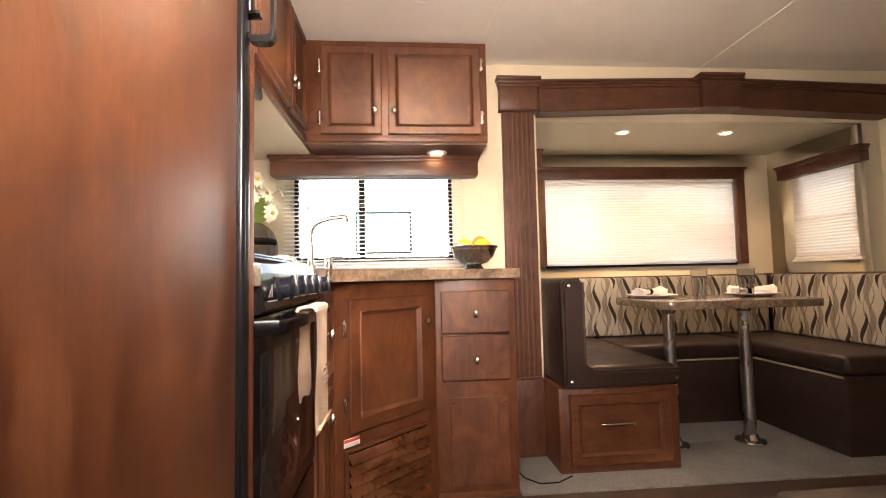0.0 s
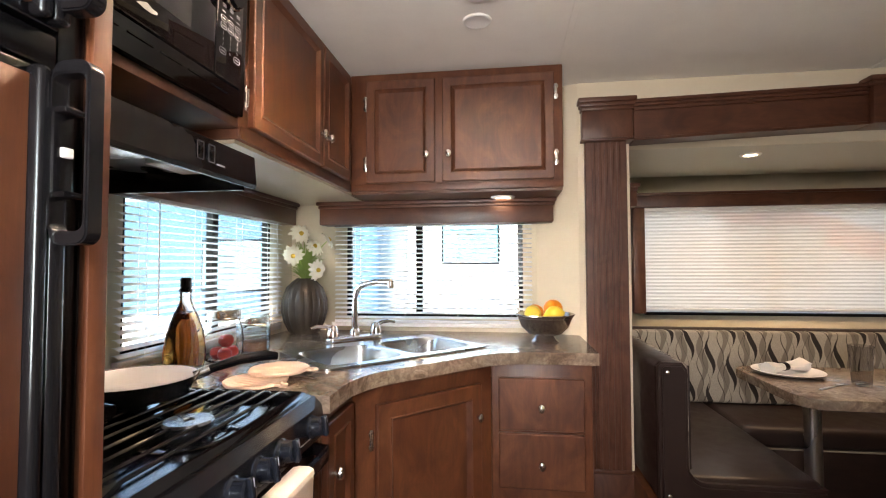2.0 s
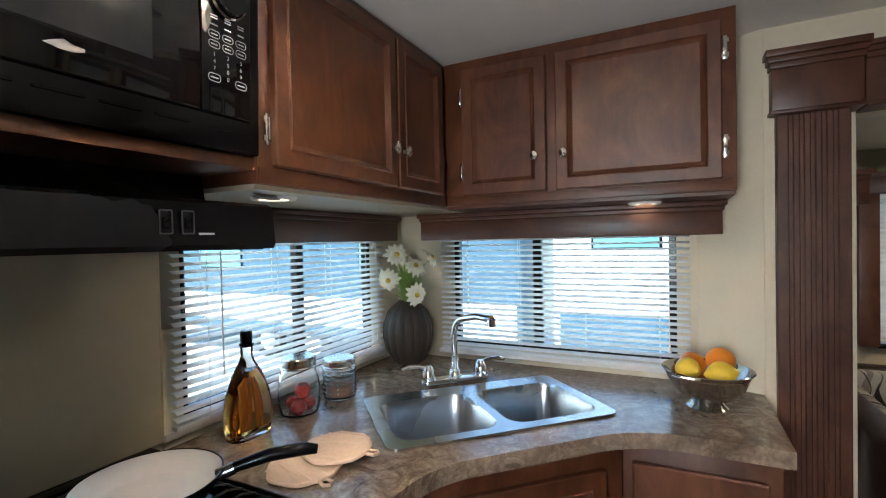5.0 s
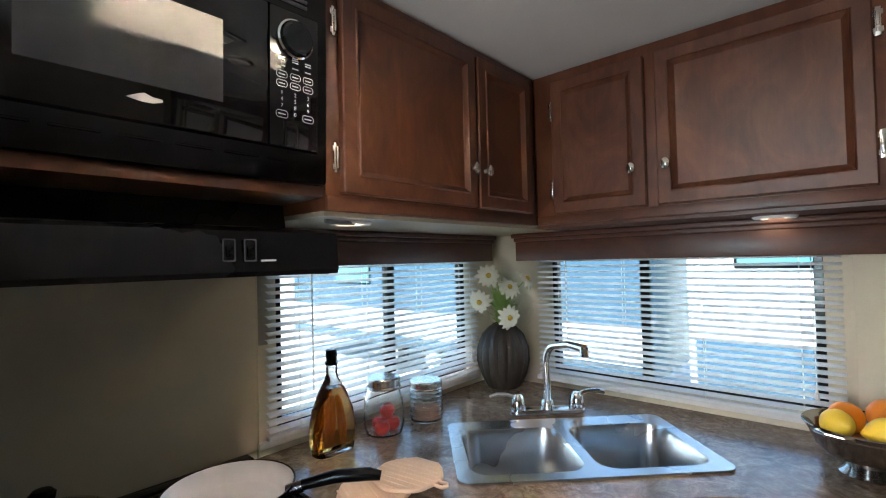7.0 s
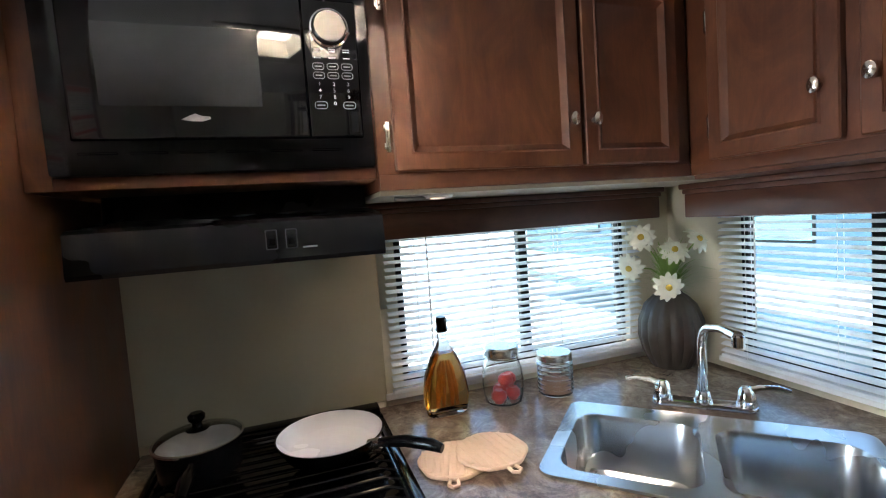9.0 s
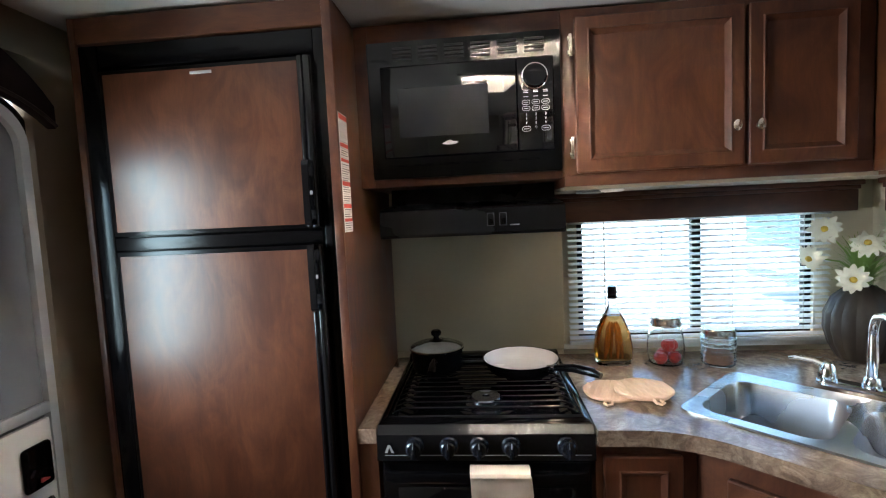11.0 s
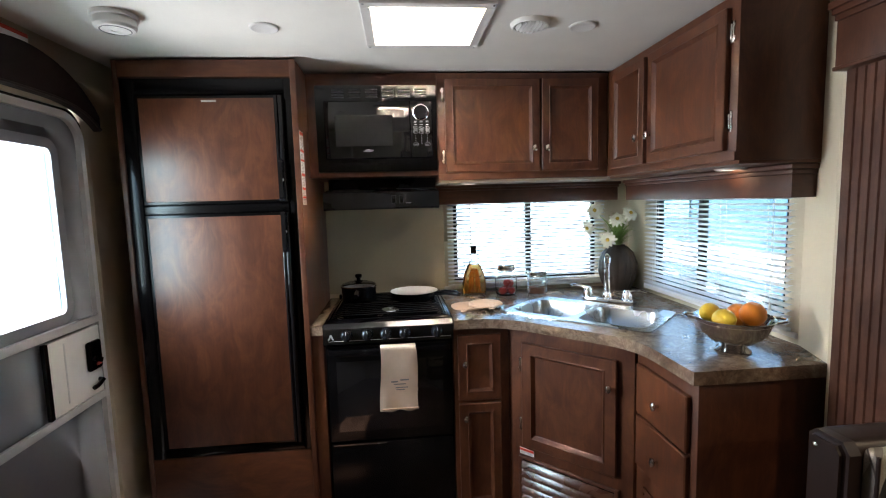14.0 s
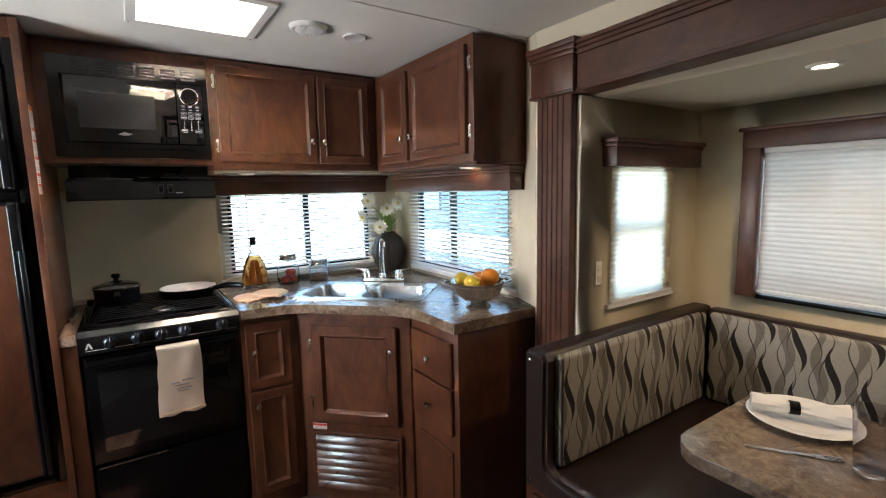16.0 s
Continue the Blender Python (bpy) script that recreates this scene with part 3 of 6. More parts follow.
for x0, x1, z0, z1 in ((0.05, 0.066, 0.05, 0.335), (0.459, 0.475, 0.05, 0.335), (0.066, 0.459, 0.05, 0.062), (0.066, 0.459, 0.323, 0.335)):
    box(x0, x1, 0.0005, 0.014, z0, z1, 0.002, own, 1)
grille = part("grille", moved(own, mD), WOOD_H, cab)
# added black sheet: gives the louvre gaps their shade by colour
part("backing", moved(box(0.0665, 0.4585, 0.0005, 0.002, 0.0625, 0.3225), mD), BLACKSATIN, grille, "black sheet standing for the shade behind the louvres")
for k in range(7):
    own = box(-0.196, 0.196, -0.002, 0.002, -0.0175, 0.0175, 0.0015, seg=2)
    moved(own, mD @ Matrix.Translation((0.2625, 0.0155, 0.3015 - k * 0.0365)) @ Matrix.Rotation(radians(31), 4, "X"))
    part("louvre", own, WOOD_LOUVRE, grille)
own = moved(box(0.052, 0.118, 0.001, 0.004, 0.342, 0.368), mD)
lab = part("warning_label", own, PAPER, cab, "small white and red warning label")
part("red_band", moved(box(0.0525, 0.1175, 0.004, 0.005, 0.357, 0.3675), mD), REDINK, lab)
for k in range(2):
    part("print_line", moved(box(0.056, 0.112, 0.004, 0.0046, 0.345 + k * 0.005, 0.3465 + k * 0.005), mD), GREYINK, lab)
cab = thing("base_cabinet", (0.22, 2.3, 0), "cherry wood drawer cabinet at the end of the counter", "cabinet", "galley base cabinets")
part("body", box(0.0615, 0.400, LN, N - 0.003, 0.0, CB - 0.001, 0.003), WOOD, cab)
part("base_strip", box(0.0635, 0.398, LN - 0.004, LN, 0.0, 0.022, 0.001), WOOD_H, cab)
for z0, z1, kz in ((0.668, 0.845, 0.750), (0.475, 0.660, 0.560)):
    own = moved(box(0.085, 0.372, 0, 0.019, z0, z1, 0.004, seg=1), mLN)
    d = part("drawer_front", own, WOOD, cab)
    knob(d, mLN, 0.228, kz, 0.019)
slab = part("access_panel", moved(box(0.118, 0.362, 0, 0.007, 0.05, 0.405, 0.002, seg=1), mLN), WOOD, cab, "plain screwed-on access panel")
for x in (0.130, 0.350):
    part("screw", moved(box(x - 0.004, x + 0.004, 0.0065, 0.009, 0.381, 0.389, 0.002, seg=2), mLN), NICKEL, slab)
filler = thing("filler_panel", (-0.4, 0.9, 0), "narrow cherry wood filler between refrigerator cabinet and stove", "cabinet")
part("panel", box(W + 0.002, LW, 0.8745, 0.922, 0, CB - 0.001, 0.002), WOOD, filler)

# ---- worktop ----


def bent(a, b, c, r, n=8):
    """A rounded corner at b between a and c."""
    a, b, c = Vector(a), Vector(b), Vector(c)
    p, q = b + (a - b).normalized() * r, b + (c - b).normalized() * r
    return [tuple((1 - t) ** 2 * p + 2 * t * (1 - t) * b + t * t * q) for t in (i / n for i in range(n + 1))]


EDGE_W, EDGE_N = -0.283, 2.052
front = [(EDGE_W, 1.463)] + bent((EDGE_W, 1.46), (EDGE_W, 1.665), (0.10, EDGE_N), 0.12) + bent((EDGE_W, 1.665), (0.10, EDGE_N), (0.42, EDGE_N), 0.12) + [(0.418, EDGE_N)]
outline = front + [(0.418, N - 0.001), (W + 0.001, N - 0.001), (W + 0.001, 1.463)]
top = thing("worktop", (-0.2, 2.1, CB), "speckled brown granite-look laminate worktop turning the corner", "worktop")
# the sink cut-out: two slabs' worth of ring round the bowls
SC = Vector((-0.305, 2.045, 0))            # middle of the sink
sx = Vector((0.7071, 0.7071, 0))
mS = facing((SC.x, SC.y, 0), sx, (0.7071, -0.7071, 0))   # local y points to the cook
cut = [mS @ Vector((x, y, 0)) for x, y in ((-0.295, -0.135), (0.295, -0.135), (0.295, 0.172), (-0.295, 0.172))]
cx = [(v.x, v.y) for v in cut]


def slab_with_hole(outline, hole, z0, z1):
    own = bmesh.new()
    rings = []
    for z in (z0, z1):
        o = [own.verts.new((x, y, z)) for x, y in outline]
        h = [own.verts.new((x, y, z)) for x, y in hole]
        es = [own.edges.new((r[k], r[(k + 1) % len(r)])) for r in (o, h) for k in range(len(r))]
        bmesh.ops.triangle_fill(own, use_beauty=True, use_dissolve=False, edges=es)
        rings.append((o, h))
    for a, b in zip(rings[0], rings[1]):
        for k in range(len(a)):
            own.faces.new((a[k], a[(k + 1) % len(a)], b[(k + 1) % len(b)], b[k]))
    return own


part("slab", slab_with_hole(outline, cx, CB, CT), LAMINATE, top)
part("end_strip", prism([(W + 0.002, 0.875), (EDGE_W - 0.016, 0.875), (EDGE_W - 0.016, 0.923), (W + 0.002, 0.923)], CB, CT, 0.004), LAMINATE, top)

# ---- sink and faucet ----
sink = thing("sink", (SC.x, SC.y, CT), "stainless steel double-bowl sink let into the corner worktop", "sink")
RX, RY0, RY1 = 0.313, -0.185, 0.19


def bowl_rings(x0, x1, y0, y1):
    return [rounded(x0 + i, x1 - i, y0 + i, y1 - i, r, 6) for i, r in ((0, 0.05), (0.004, 0.05), (0.014, 0.048), (0.03, 0.045), (0.06, 0.04))]


def bowl(x0, x1, y0, y1):
    own = bmesh.new()
    levels = (CT + 0.006, CT - 0.006, CT - 0.13, CT - 0.146, CT - 0.150)
    rings = [[own.verts.new(mS @ Vector((x, y, z))) for x, y in o] for o, z in zip(bowl_rings(x0, x1, y0, y1), levels)]
    for a, b in zip(rings, rings[1:]):
        for k in range(len(a)):
            own.faces.new((a[k], a[(k + 1) % len(a)], b[(k + 1) % len(b)], b[k]))
    own.faces.new(rings[-1])
    return own


BOWLS = ((-0.283, -0.014, -0.118, 0.158), (0.014, 0.283, -0.118, 0.158))
own = bmesh.new()
outer = rounded(-RX, RX, RY0, RY1, 0.03, 6)
es = []
for o in (outer, *[bowl_rings(*b)[0] for b in BOWLS]):
    vs = [own.verts.new(mS @ Vector((x, y, CT + 0.006))) for x, y in o]
    es += [own.edges.new((vs[k], vs[(k + 1) % len(vs)])) for k in range(len(vs))]
bmesh.ops.triangle_fill(own, use_beauty=True, use_dissolve=False, edges=es)
lip = [(mS @ Vector((x, y, 0))).to_2d() for x, y in outer]
lip2 = [(mS @ Vector((x * 1.006, y * 1.006, 0))).to_2d() for x, y in outer]
ring_prism([tuple(v) for v in lip2], [tuple(v) for v in lip], CT + 0.0005, CT + 0.006, own)
part("rim", own, STEEL, sink)
for b in BOWLS:
    d = part("bowl", bowl(*b), STEEL, sink)
    c = mS @ Vector(((b[0] + b[1]) / 2, 0.02, CT - 0.149))
    part("drain", lathe([(0.036, 0), (0.034, 0.003), (0.026, 0.002), (0.024, -0.004), (0, -0.005)], c, 24), CHROME, d)

FB = Vector((-0.471, 2.211, CT))
tap = thing("faucet", FB, "chrome two-handle faucet with a tall curved spout", "faucet")
own = prism([tuple((FB.to_2d() + x * sx.to_2d() + y * Vector((0.7071, -0.7071)))) for x, y in rounded(-0.118, 0.118, -0.026, 0.026, 0.024, 5)], CT, CT + 0.022, 0.006)
part("base_plate", own, CHROME, tap)
tip = Vector((-0.31, 2.137, 1.168))
way = (Vector((tip.x, tip.y, 0)) - Vector((FB.x, FB.y, 0))).normalized()
pts = [FB + Vector((0, 0, 0.02)), FB + Vector((0, 0, 0.10))]
for k in range(10):
    a = radians(8.2 * k)
    pts.append(FB + Vector((0, 0, 0.160)) + way * (0.058 * (1 - math.cos(a))) + Vector((0, 0, 0.062 * math.sin(a))))
pts += [FB + way * 0.11 + Vector((0, 0, 0.234)), tip]
part("spout", tube(pts, [0.015, 0.0125] + [0.0105] * (len(pts) - 4) + [0.0105, 0.012], 14), CHROME, tap)
part("spout_collar", lathe([(0.021, 0.02), (0.021, 0.03), (0.017, 0.045), (0.0135, 0.05)], FB, 20), CHROME, tap)
part("aerator", lathe([(0.013, -0.022), (0.013, 0), (0.009, 0.004), (0, 0.004)], tip, 16), CHROME, tap)
for s in (-1, 1):
    c = FB + sx * (0.092 * s)
    h = part("handle", lathe([(0.022, 0.02), (0.022, 0.034), (0.019, 0.046), (0.017, 0.058), (0.010, 0.068), (0, 0.070)], c, 20, ribs=8, depth=0.06), CHROME, tap)
    e = c + Vector((0, 0, 0.055))
    part("lever", tube([e, e + sx * (0.03 * s) + Vector((0, 0, 0.012)), e + sx * (0.065 * s) + Vector((0, 0, 0.014)), e + sx * (0.088 * s) + Vector((0, 0, 0.008))], [0.010, 0.008, 0.0075, 0.006], 10), CHROME, h)

# ---- refrigerator ----
fr = thing("refrigerator", (-0.55, 0.54, 0.42), "two-door refrigerator with cherry wood panels and black frame", "refrigerator")
part("body", box(W + 0.03, -0.332, 0.2235, 0.8535, 0.411, 1.924), BLACKSATIN, fr)
FY0, FY1 = 0.2235, 0.8535
own = box(-0.332, -0.304, FY0, 0.272, 0.412, 1.92, 0.003)
part("frame", own, BLACKSATIN, fr)
part("frame", box(-0.332, -0.304, 0.824, FY1, 0.412, 1.92, 0.003), BLACKSATIN, fr)
part("top_grille", box(-0.332, -0.306, 0.273, 0.823, 1.862, 1.92, 0.003), BLACKSATIN, fr)
part("bottom_strip", box(-0.332, -0.308, 0.273, 0.823, 0.412, 0.445, 0.003), BLACKSATIN, fr)
for z0, z1, hz0, hz1 in ((1.443, 1.855, 1.452, 1.606), (0.45, 1.405, 1.246, 1.408)):
    d = part("door", box(-0.330, -0.297, 0.277, 0.820, z0, z1, 0.004), BLACKSATIN, fr, "black-edged refrigerator door")
    part("wood_panel", box(-0.2985, -0.291, 0.292, 0.788, z0 + 0.012, z1 - 0.012, 0.001), WOOD, d, "cherry wood veneer panel")
    part("side_trim", box(-0.299, -0.281, 0.788, 0.801, z0 + 0.002, z1 - 0.002, 0.006, seg=4), BLACKTRIM, d)
    part("side_trim", box(-0.299, -0.282, 0.8015, 0.819, z0 + 0.002, z1 - 0.002, 0.006, seg=4), BLACKTRIM, d)
    loop = Matrix(((1, 0, 0, 0), (0, 0, 1, 0), (0, 1, 0, 0), (0, 0, 0, 1)))
    own = moved(ring_prism(rounded(-0.282, -0.244, hz0, hz1, 0.012, 6), rounded(-0.2815, -0.2490, hz0 + 0.012, hz1 - 0.012, 0.008, 6), 0.798, 0.815), loop)
    bmesh.ops.bevel(own, geom=[e for e in own.edges if e.is_manifold and e.calc_face_angle(0) > 1.2], offset=0.0015, segments=2, affect="EDGES")
    h = part("handle", own, BLACKTRIM, d, "black loop handle")
    zc = (hz0 + hz1) / 2
    own = box(-0.281, -0.275, 0.796, 0.816, zc - 0.040, zc + 0.040, 0.003)
    for zz in (zc - 0.040, zc + 0.034):
        box(-0.281, -0.264, 0.796, 0.816, zz, zz + 0.006, 0.002, own)
    part("latch_bracket", own, BLACKSATIN, h)
    part("latch_tab", box(-0.275, -0.2705, 0.801, 0.811, zc - 0.004, zc + 0.005, 0.001), ALU, h, "small pale latch tab")
part("divider_strip", box(-0.330, -0.300, 0.277, 0.820, 1.408, 1.440, 0.003), BLACKSATIN, fr)
part("door_badge", box(-0.2915, -0.2895, 0.520, 0.575, 1.829, 1.836, 0.0005), LIGHTINK, fr, "small silver badge")

lab = thing("warning_label", (-0.30, 0.875, 1.575), "tall white warning label with red bands on the cabinet side", "label")
LM = facing((-0.30, 0.8732, 0), WEST, NORTH)
part("sheet", moved(box(0.009, 0.077, 0, 0.001, 1.430, 1.722), LM), PAPER, lab)
for z0, z1 in ((1.707, 1.720), (1.640, 1.650), (1.604, 1.612), (1.545, 1.556), (1.490, 1.500), (1.456, 1.464)):
    part("red_band", moved(box(0.011, 0.075, 0.001, 0.0016, z0, z1), LM), REDINK, lab)
for k in range(50):
    z = 1.434 + k * 0.0056
    if all(not (a - 0.004 < z < b + 0.001) for a, b in ((1.707, 1.720), (1.640, 1.650), (1.604, 1.612), (1.545, 1.556), (1.490, 1.500), (1.456, 1.464))):
        part("print_line", moved(box(0.014, 0.072 - 0.012 * (k % 3 == 1), 0.001, 0.0014, z, z + 0.0023), LM), GREYINK if k % 4 else LIGHTINK, lab)

# ---- stove ----
Y0, Y1, YC = 0.924, 1.460, 1.192
stove = thing("stove", (-0.58, YC, 0), "black three-burner gas stove with an oven below", "stove")
part("body", box(W + 0.05, -0.325, Y0 + 0.002, Y1 - 0.002, 0.0, 0.90, 0.003), BLACKSATIN, stove)
own = box(W + 0.05, -0.306, Y0, Y1, 0.90, 0.938, 0.006)
top_face = max((f for f in own.faces if f.normal.z > 0.9), key=lambda f: f.calc_area())
bmesh.ops.inset_individual(own, faces=[top_face], thickness=0.022, depth=0.012)
bmesh.ops.inset_individual(own, faces=[top_face], thickness=0.016, depth=-0.018)
part("cooktop", own, BLACK, stove, "glossy black enamel cooktop")
part("back_ledge", box(W + 0.003, W + 0.05, Y0, Y1, CB, 0.955, 0.004), BLACK, stove)
BURN = ((-0.655, 1.045, 0.038), (-0.655, 1.335, 0.038), (-0.425, 1.200, 0.042))
for x, y, r in BURN:
    b = part("burner", lathe([(r * 0.8, 0), (r * 0.85, 0.012), (r, 0.014), (r, 0.024), (r * 0.93, 0.028), (r * 0.25, 0.028), (r * 0.2, 0.025), (0, 0.025)], (x, y, 0.934), 28), BURNER, stove, "dull steel burner")
    part("drip_bowl", lathe([(r * 1.9, 0.002), (r * 1.7, 0.004), (r * 0.9, 0.001)], (x, y, 0.932), 28), BLACK, b)
gr = part("grate", tube([(-0.80, Y0 + 0.035, 0.957), (-0.80, Y1 - 0.035, 0.957)], 0.0045, 8), IRON, stove, "black steel wire grate")
for k in range(13):
    x = -0.795 + k * 0.0365
    pts = [(x, Y0 + 0.028, 0.945), (x, Y0 + 0.060, 0.958), (x, Y1 - 0.060, 0.958), (x, Y1 - 0.028, 0.945)]
    part("grate_bar", tube(pts, 0.0034, 8), IRON, gr)
for y in (Y0 + 0.03, Y1 - 0.03):
    part("grate_rail", tube([(-0.81, y, 0.944), (-0.345, y, 0.944)], 0.0045, 8), IRON, gr)
# sloping control panel
own = bmesh.new()
prof = [(-0.325, 0.925), (-0.306, 0.936), (-0.288, 0.918), (-0.279, 0.856), (-0.290, 0.848), (-0.325, 0.848)]
ends = [[own.verts.new((x, y, z)) for x, z in prof] for y in (Y0, Y1)]
own.faces.new(ends[0]), own.faces.new(ends[1])
for k in range(len(prof)):
    own.faces.new((ends[0][k], ends[0][(k + 1) % 6], ends[1][(k + 1) % 6], ends[1][k]))
cp = part("control_panel", own, BLACKTRIM, stove)
part("silver_line", box(-0.2825, -0.2805, Y0 + 0.02, Y1 - 0.01, 0.868, 0.8698), LIGHTINK, cp)
own = bmesh.new()
vs = [own.verts.new((-0.2815 + (0.874 - z) * -0.14, y, z)) for y, z in ((Y0 + 0.020, 0.876), (Y0 + 0.029, 0.898), (Y0 + 0.035, 0.898), (Y0 + 0.044, 0.876), (Y0 + 0.037, 0.876), (Y0 + 0.032, 0.890), (Y0 + 0.027, 0.876))]
own.faces.new(vs)
moved(own, Matrix.Translation((0.0022, 0, 0)))
part("emblem", own, LIGHTINK, cp, "pale triangular emblem")
for y in (1.020, 1.105, 1.180, 1.258, 1.392):
    k = part("knob", moved(lathe([(0.024, 0), (0.024, 0.004), (0.0205, 0.008), (0.019, 0.026), (0.015, 0.029), (0, 0.029)], seg=24), Matrix.Translation((-0.2835, y, 0.890)) @ Matrix.Rotation(radians(82), 4, "Y")), KNOBBLUE, cp, "black gas knob")
    own = box(-0.0205, 0.0205, -0.0055, 0.0055, 0.026, 0.037, 0.003)
    part("grip", moved(own, Matrix.Translation((-0.2835, y, 0.890)) @ Matrix.Rotation(radians(82), 4, "Y")), KNOBBLUE, k)
    part("pointer", moved(box(-0.019, -0.006, -0.001, 0.001, 0.0371, 0.0376), Matrix.Translation((-0.2835, y, 0.890)) @ Matrix.Rotation(radians(82), 4, "Y")), LIGHTINK, k)
door = part("oven_door", box(-0.325, -0.300, Y0 + 0.006, Y1 - 0.006, 0.425, 0.842, 0.006), BLACKSATIN, stove)
part("glass", box(-0.301, -0.2985, Y0 + 0.045, Y1 - 0.045, 0.47, 0.775, 0.001), BLACKGLASS, door, "dark oven window")
own = bmesh.new()
pl = [(-0.300, Y0 + 0.010), (-0.262, Y0 + 0.022), (-0.252, Y0 + 0.050), (-0.249, YC), (-0.252, Y1 - 0.050), (-0.262, Y1 - 0.022), (-0.300, Y1 - 0.010)]
inner = [(-0.300, Y0 + 0.022), (-0.272, Y0 + 0.034), (-0.266, Y0 + 0.058), (-0.263, YC), (-0.266, Y1 - 0.058), (-0.272, Y1 - 0.034), (-0.300, Y1 - 0.022)]
prism(pl + inner[::-1], 0.812, 0.838, 0.003, own)
part("handle", own, BLACKSATIN, door, "black bar handle")
drw = part("lower_panel", box(-0.325, -0.302, Y0 + 0.006, Y1 - 0.006, 0.12, 0.417, 0.005), BLACKSATIN, stove)
part("trim_line", box(-0.302, -0.300, Y0 + 0.02, Y0 + 0.24, 0.408, 0.413), STEEL, drw)
part("kick_plate", box(-0.37, -0.335, Y0 + 0.01, Y1 - 0.01, 0.0, 0.115, 0.003), BLACKSATIN, stove)

stove.location.x -= 0.013
towel = thing("dish_towel", (-0.25, 1.23, 0.84), "folded cream cotton dish towel hanging over the oven handle", "towel")
rnd = random.Random(5)


def hanging(y0, y1, top, bottom, x, thick, folds, shift):
    own = bmesh.new()
    cols, rows_ = 22, 26
    grid = []
    for j in range(rows_ + 1):
        v = j / rows_
        z = top + (bottom - top) * v
        row = []
        for i in range(cols + 1):
            u = i / cols
            y = y0 + (y1 - y0) * u + 0.004 * math.sin(5 * v + shift) + (u - 0.5) * 0.012 * v
            dx = 0.0035 * v * math.sin(u * folds * math.pi * 2 + shift) + 0.002 * math.sin(u * 9 + v * 6)
            row.append(own.verts.new((x + dx, y, z + 0.003 * math.sin(u * 14 + shift) * v)))
        grid.append(row)
    for a, b in zip(grid, grid[1:]):
        for i in range(cols):
            own.faces.new((a[i], a[i + 1], b[i + 1], b[i]))
    bmesh.ops.solidify(own, geom=own.faces[:], thickness=thick)
    return own


part("front_fall", hanging(1.155, 1.300, 0.838, 0.575, -0.240, 0.006, 1.5, 0.4), TOWEL, towel)
part("back_fall", hanging(1.160, 1.298, 0.838, 0.640, -0.278, 0.005, 1.5, 1.7), TOWEL, towel)
own = bmesh.new()
sec = [(-0.236, 0.836), (-0.238, 0.845), (-0.247, 0.8495), (-0.266, 0.8495), (-0.279, 0.846), (-0.284, 0.836), (-0.278, 0.835), (-0.274, 0.841), (-0.264, 0.8435), (-0.249, 0.8435), (-0.243, 0.840), (-0.242, 0.835)]
ends = [[own.verts.new((x, y, z)) for x, z in sec] for y in (1.156, 1.299)]
own.faces.new(ends[0]), own.faces.new(ends[1])
for k in range(len(sec)):
    own.faces.new((ends[0][k], ends[0][(k + 1) % len(sec)], ends[1][(k + 1) % len(sec)], ends[1][k]))
part("fold", own, TOWEL, towel)
for k, (y0, y1, z) in enumerate(((1.195, 1.222, 0.700), (1.232, 1.268, 0.706), (1.205, 1.255, 0.690), (1.212, 1.262, 0.676), (1.215, 1.25, 0.667))):
    part("embroidery", box(-0.2335, -0.2305, y0, y1, z, z + 0.003 + 0.002 * (k < 2)), GREYINK, towel, "grey stitched script")
part("hem", box(-0.2365, -0.2305, 1.152, 1.306, 0.585, 0.589, 0.001), MITT, towel)

towel.location.x -= 0.013

# ---- microwave ----
mw = thing("microwave", (-0.6, 1.17, 1.567), "black built-in microwave with dial and keypad", "microwave")
part("body", box(W + 0.02, -0.50, 0.925, 1.42, 1.570, 1.925), BLACKSATIN, mw)
own = ring_prism(rounded(0.9135, 1.4305, 1.5675, 1.9325, 0.006), rounded(0.948, 1.412, 1.622, 1.868, 0.004), 0, 0.022)
face = Matrix(((0, 0, 1, -0.504), (1, 0, 0, 0), (0, 1, 0, 0), (0, 0, 0, 1)))
tr = part("trim_frame", moved(own, face), BLACK, mw)
for g in range(6):
    for r in range(4):
        y0 = 0.985 + g * 0.0705
        part("vent_slat", moved(box(y0, y0 + 0.052, 1.880 + r * 0.0105, 1.8855 + r * 0.0105, 0.0215, 0.0255, 0.001, seg=1), face), RIMGREY, tr)
    y0 = 0.955 + g * 0.072
    part("lower_slot", moved(box(y0, y0 + 0.055, 1.600, 1.604, 0.0215, 0.024, 0.001, seg=1), face), BLACK, tr)
d = part("door", box(-0.503, -0.477, 0.950, 1.314, 1.624, 1.866, 0.004), BLACKGLASS, mw)
part("window", box(-0.4775, -0.4762, 0.994, 1.238, 1.677, 1.807), plain("perforated_oven_screen", (0.035, 0.035, 0.036), 0.05, 0, 0.15, 400, 0.0), d, "dark grey mesh window")
own = prism([(1.108, 1.655), (1.120, 1.661), (1.130, 1.665), (1.140, 1.661), (1.153, 1.660), (1.153, 1.656), (1.140, 1.652), (1.125, 1.652)], 0.0, 0.0008)
part("badge", moved(own, Matrix.Translation((0.0274, 0, 0)) @ face), LIGHTINK, d, "small silver badge")
cp = part("control_panel", box(-0.503, -0.477, 1.316, 1.411, 1.624, 1.866, 0.004), BLACKGLASS, mw)
part("dial_ring", moved(lathe([(0.0345, 0), (0.0345, 0.006), (0.0315, 0.008), (0.0295, 0.006), (0.0295, 0)], seg=32), Matrix.Translation((-0.4775, 1.362, 1.816)) @ Matrix.Rotation(radians(90), 4, "Y")), CHROME, cp, "bright ring of the dial")
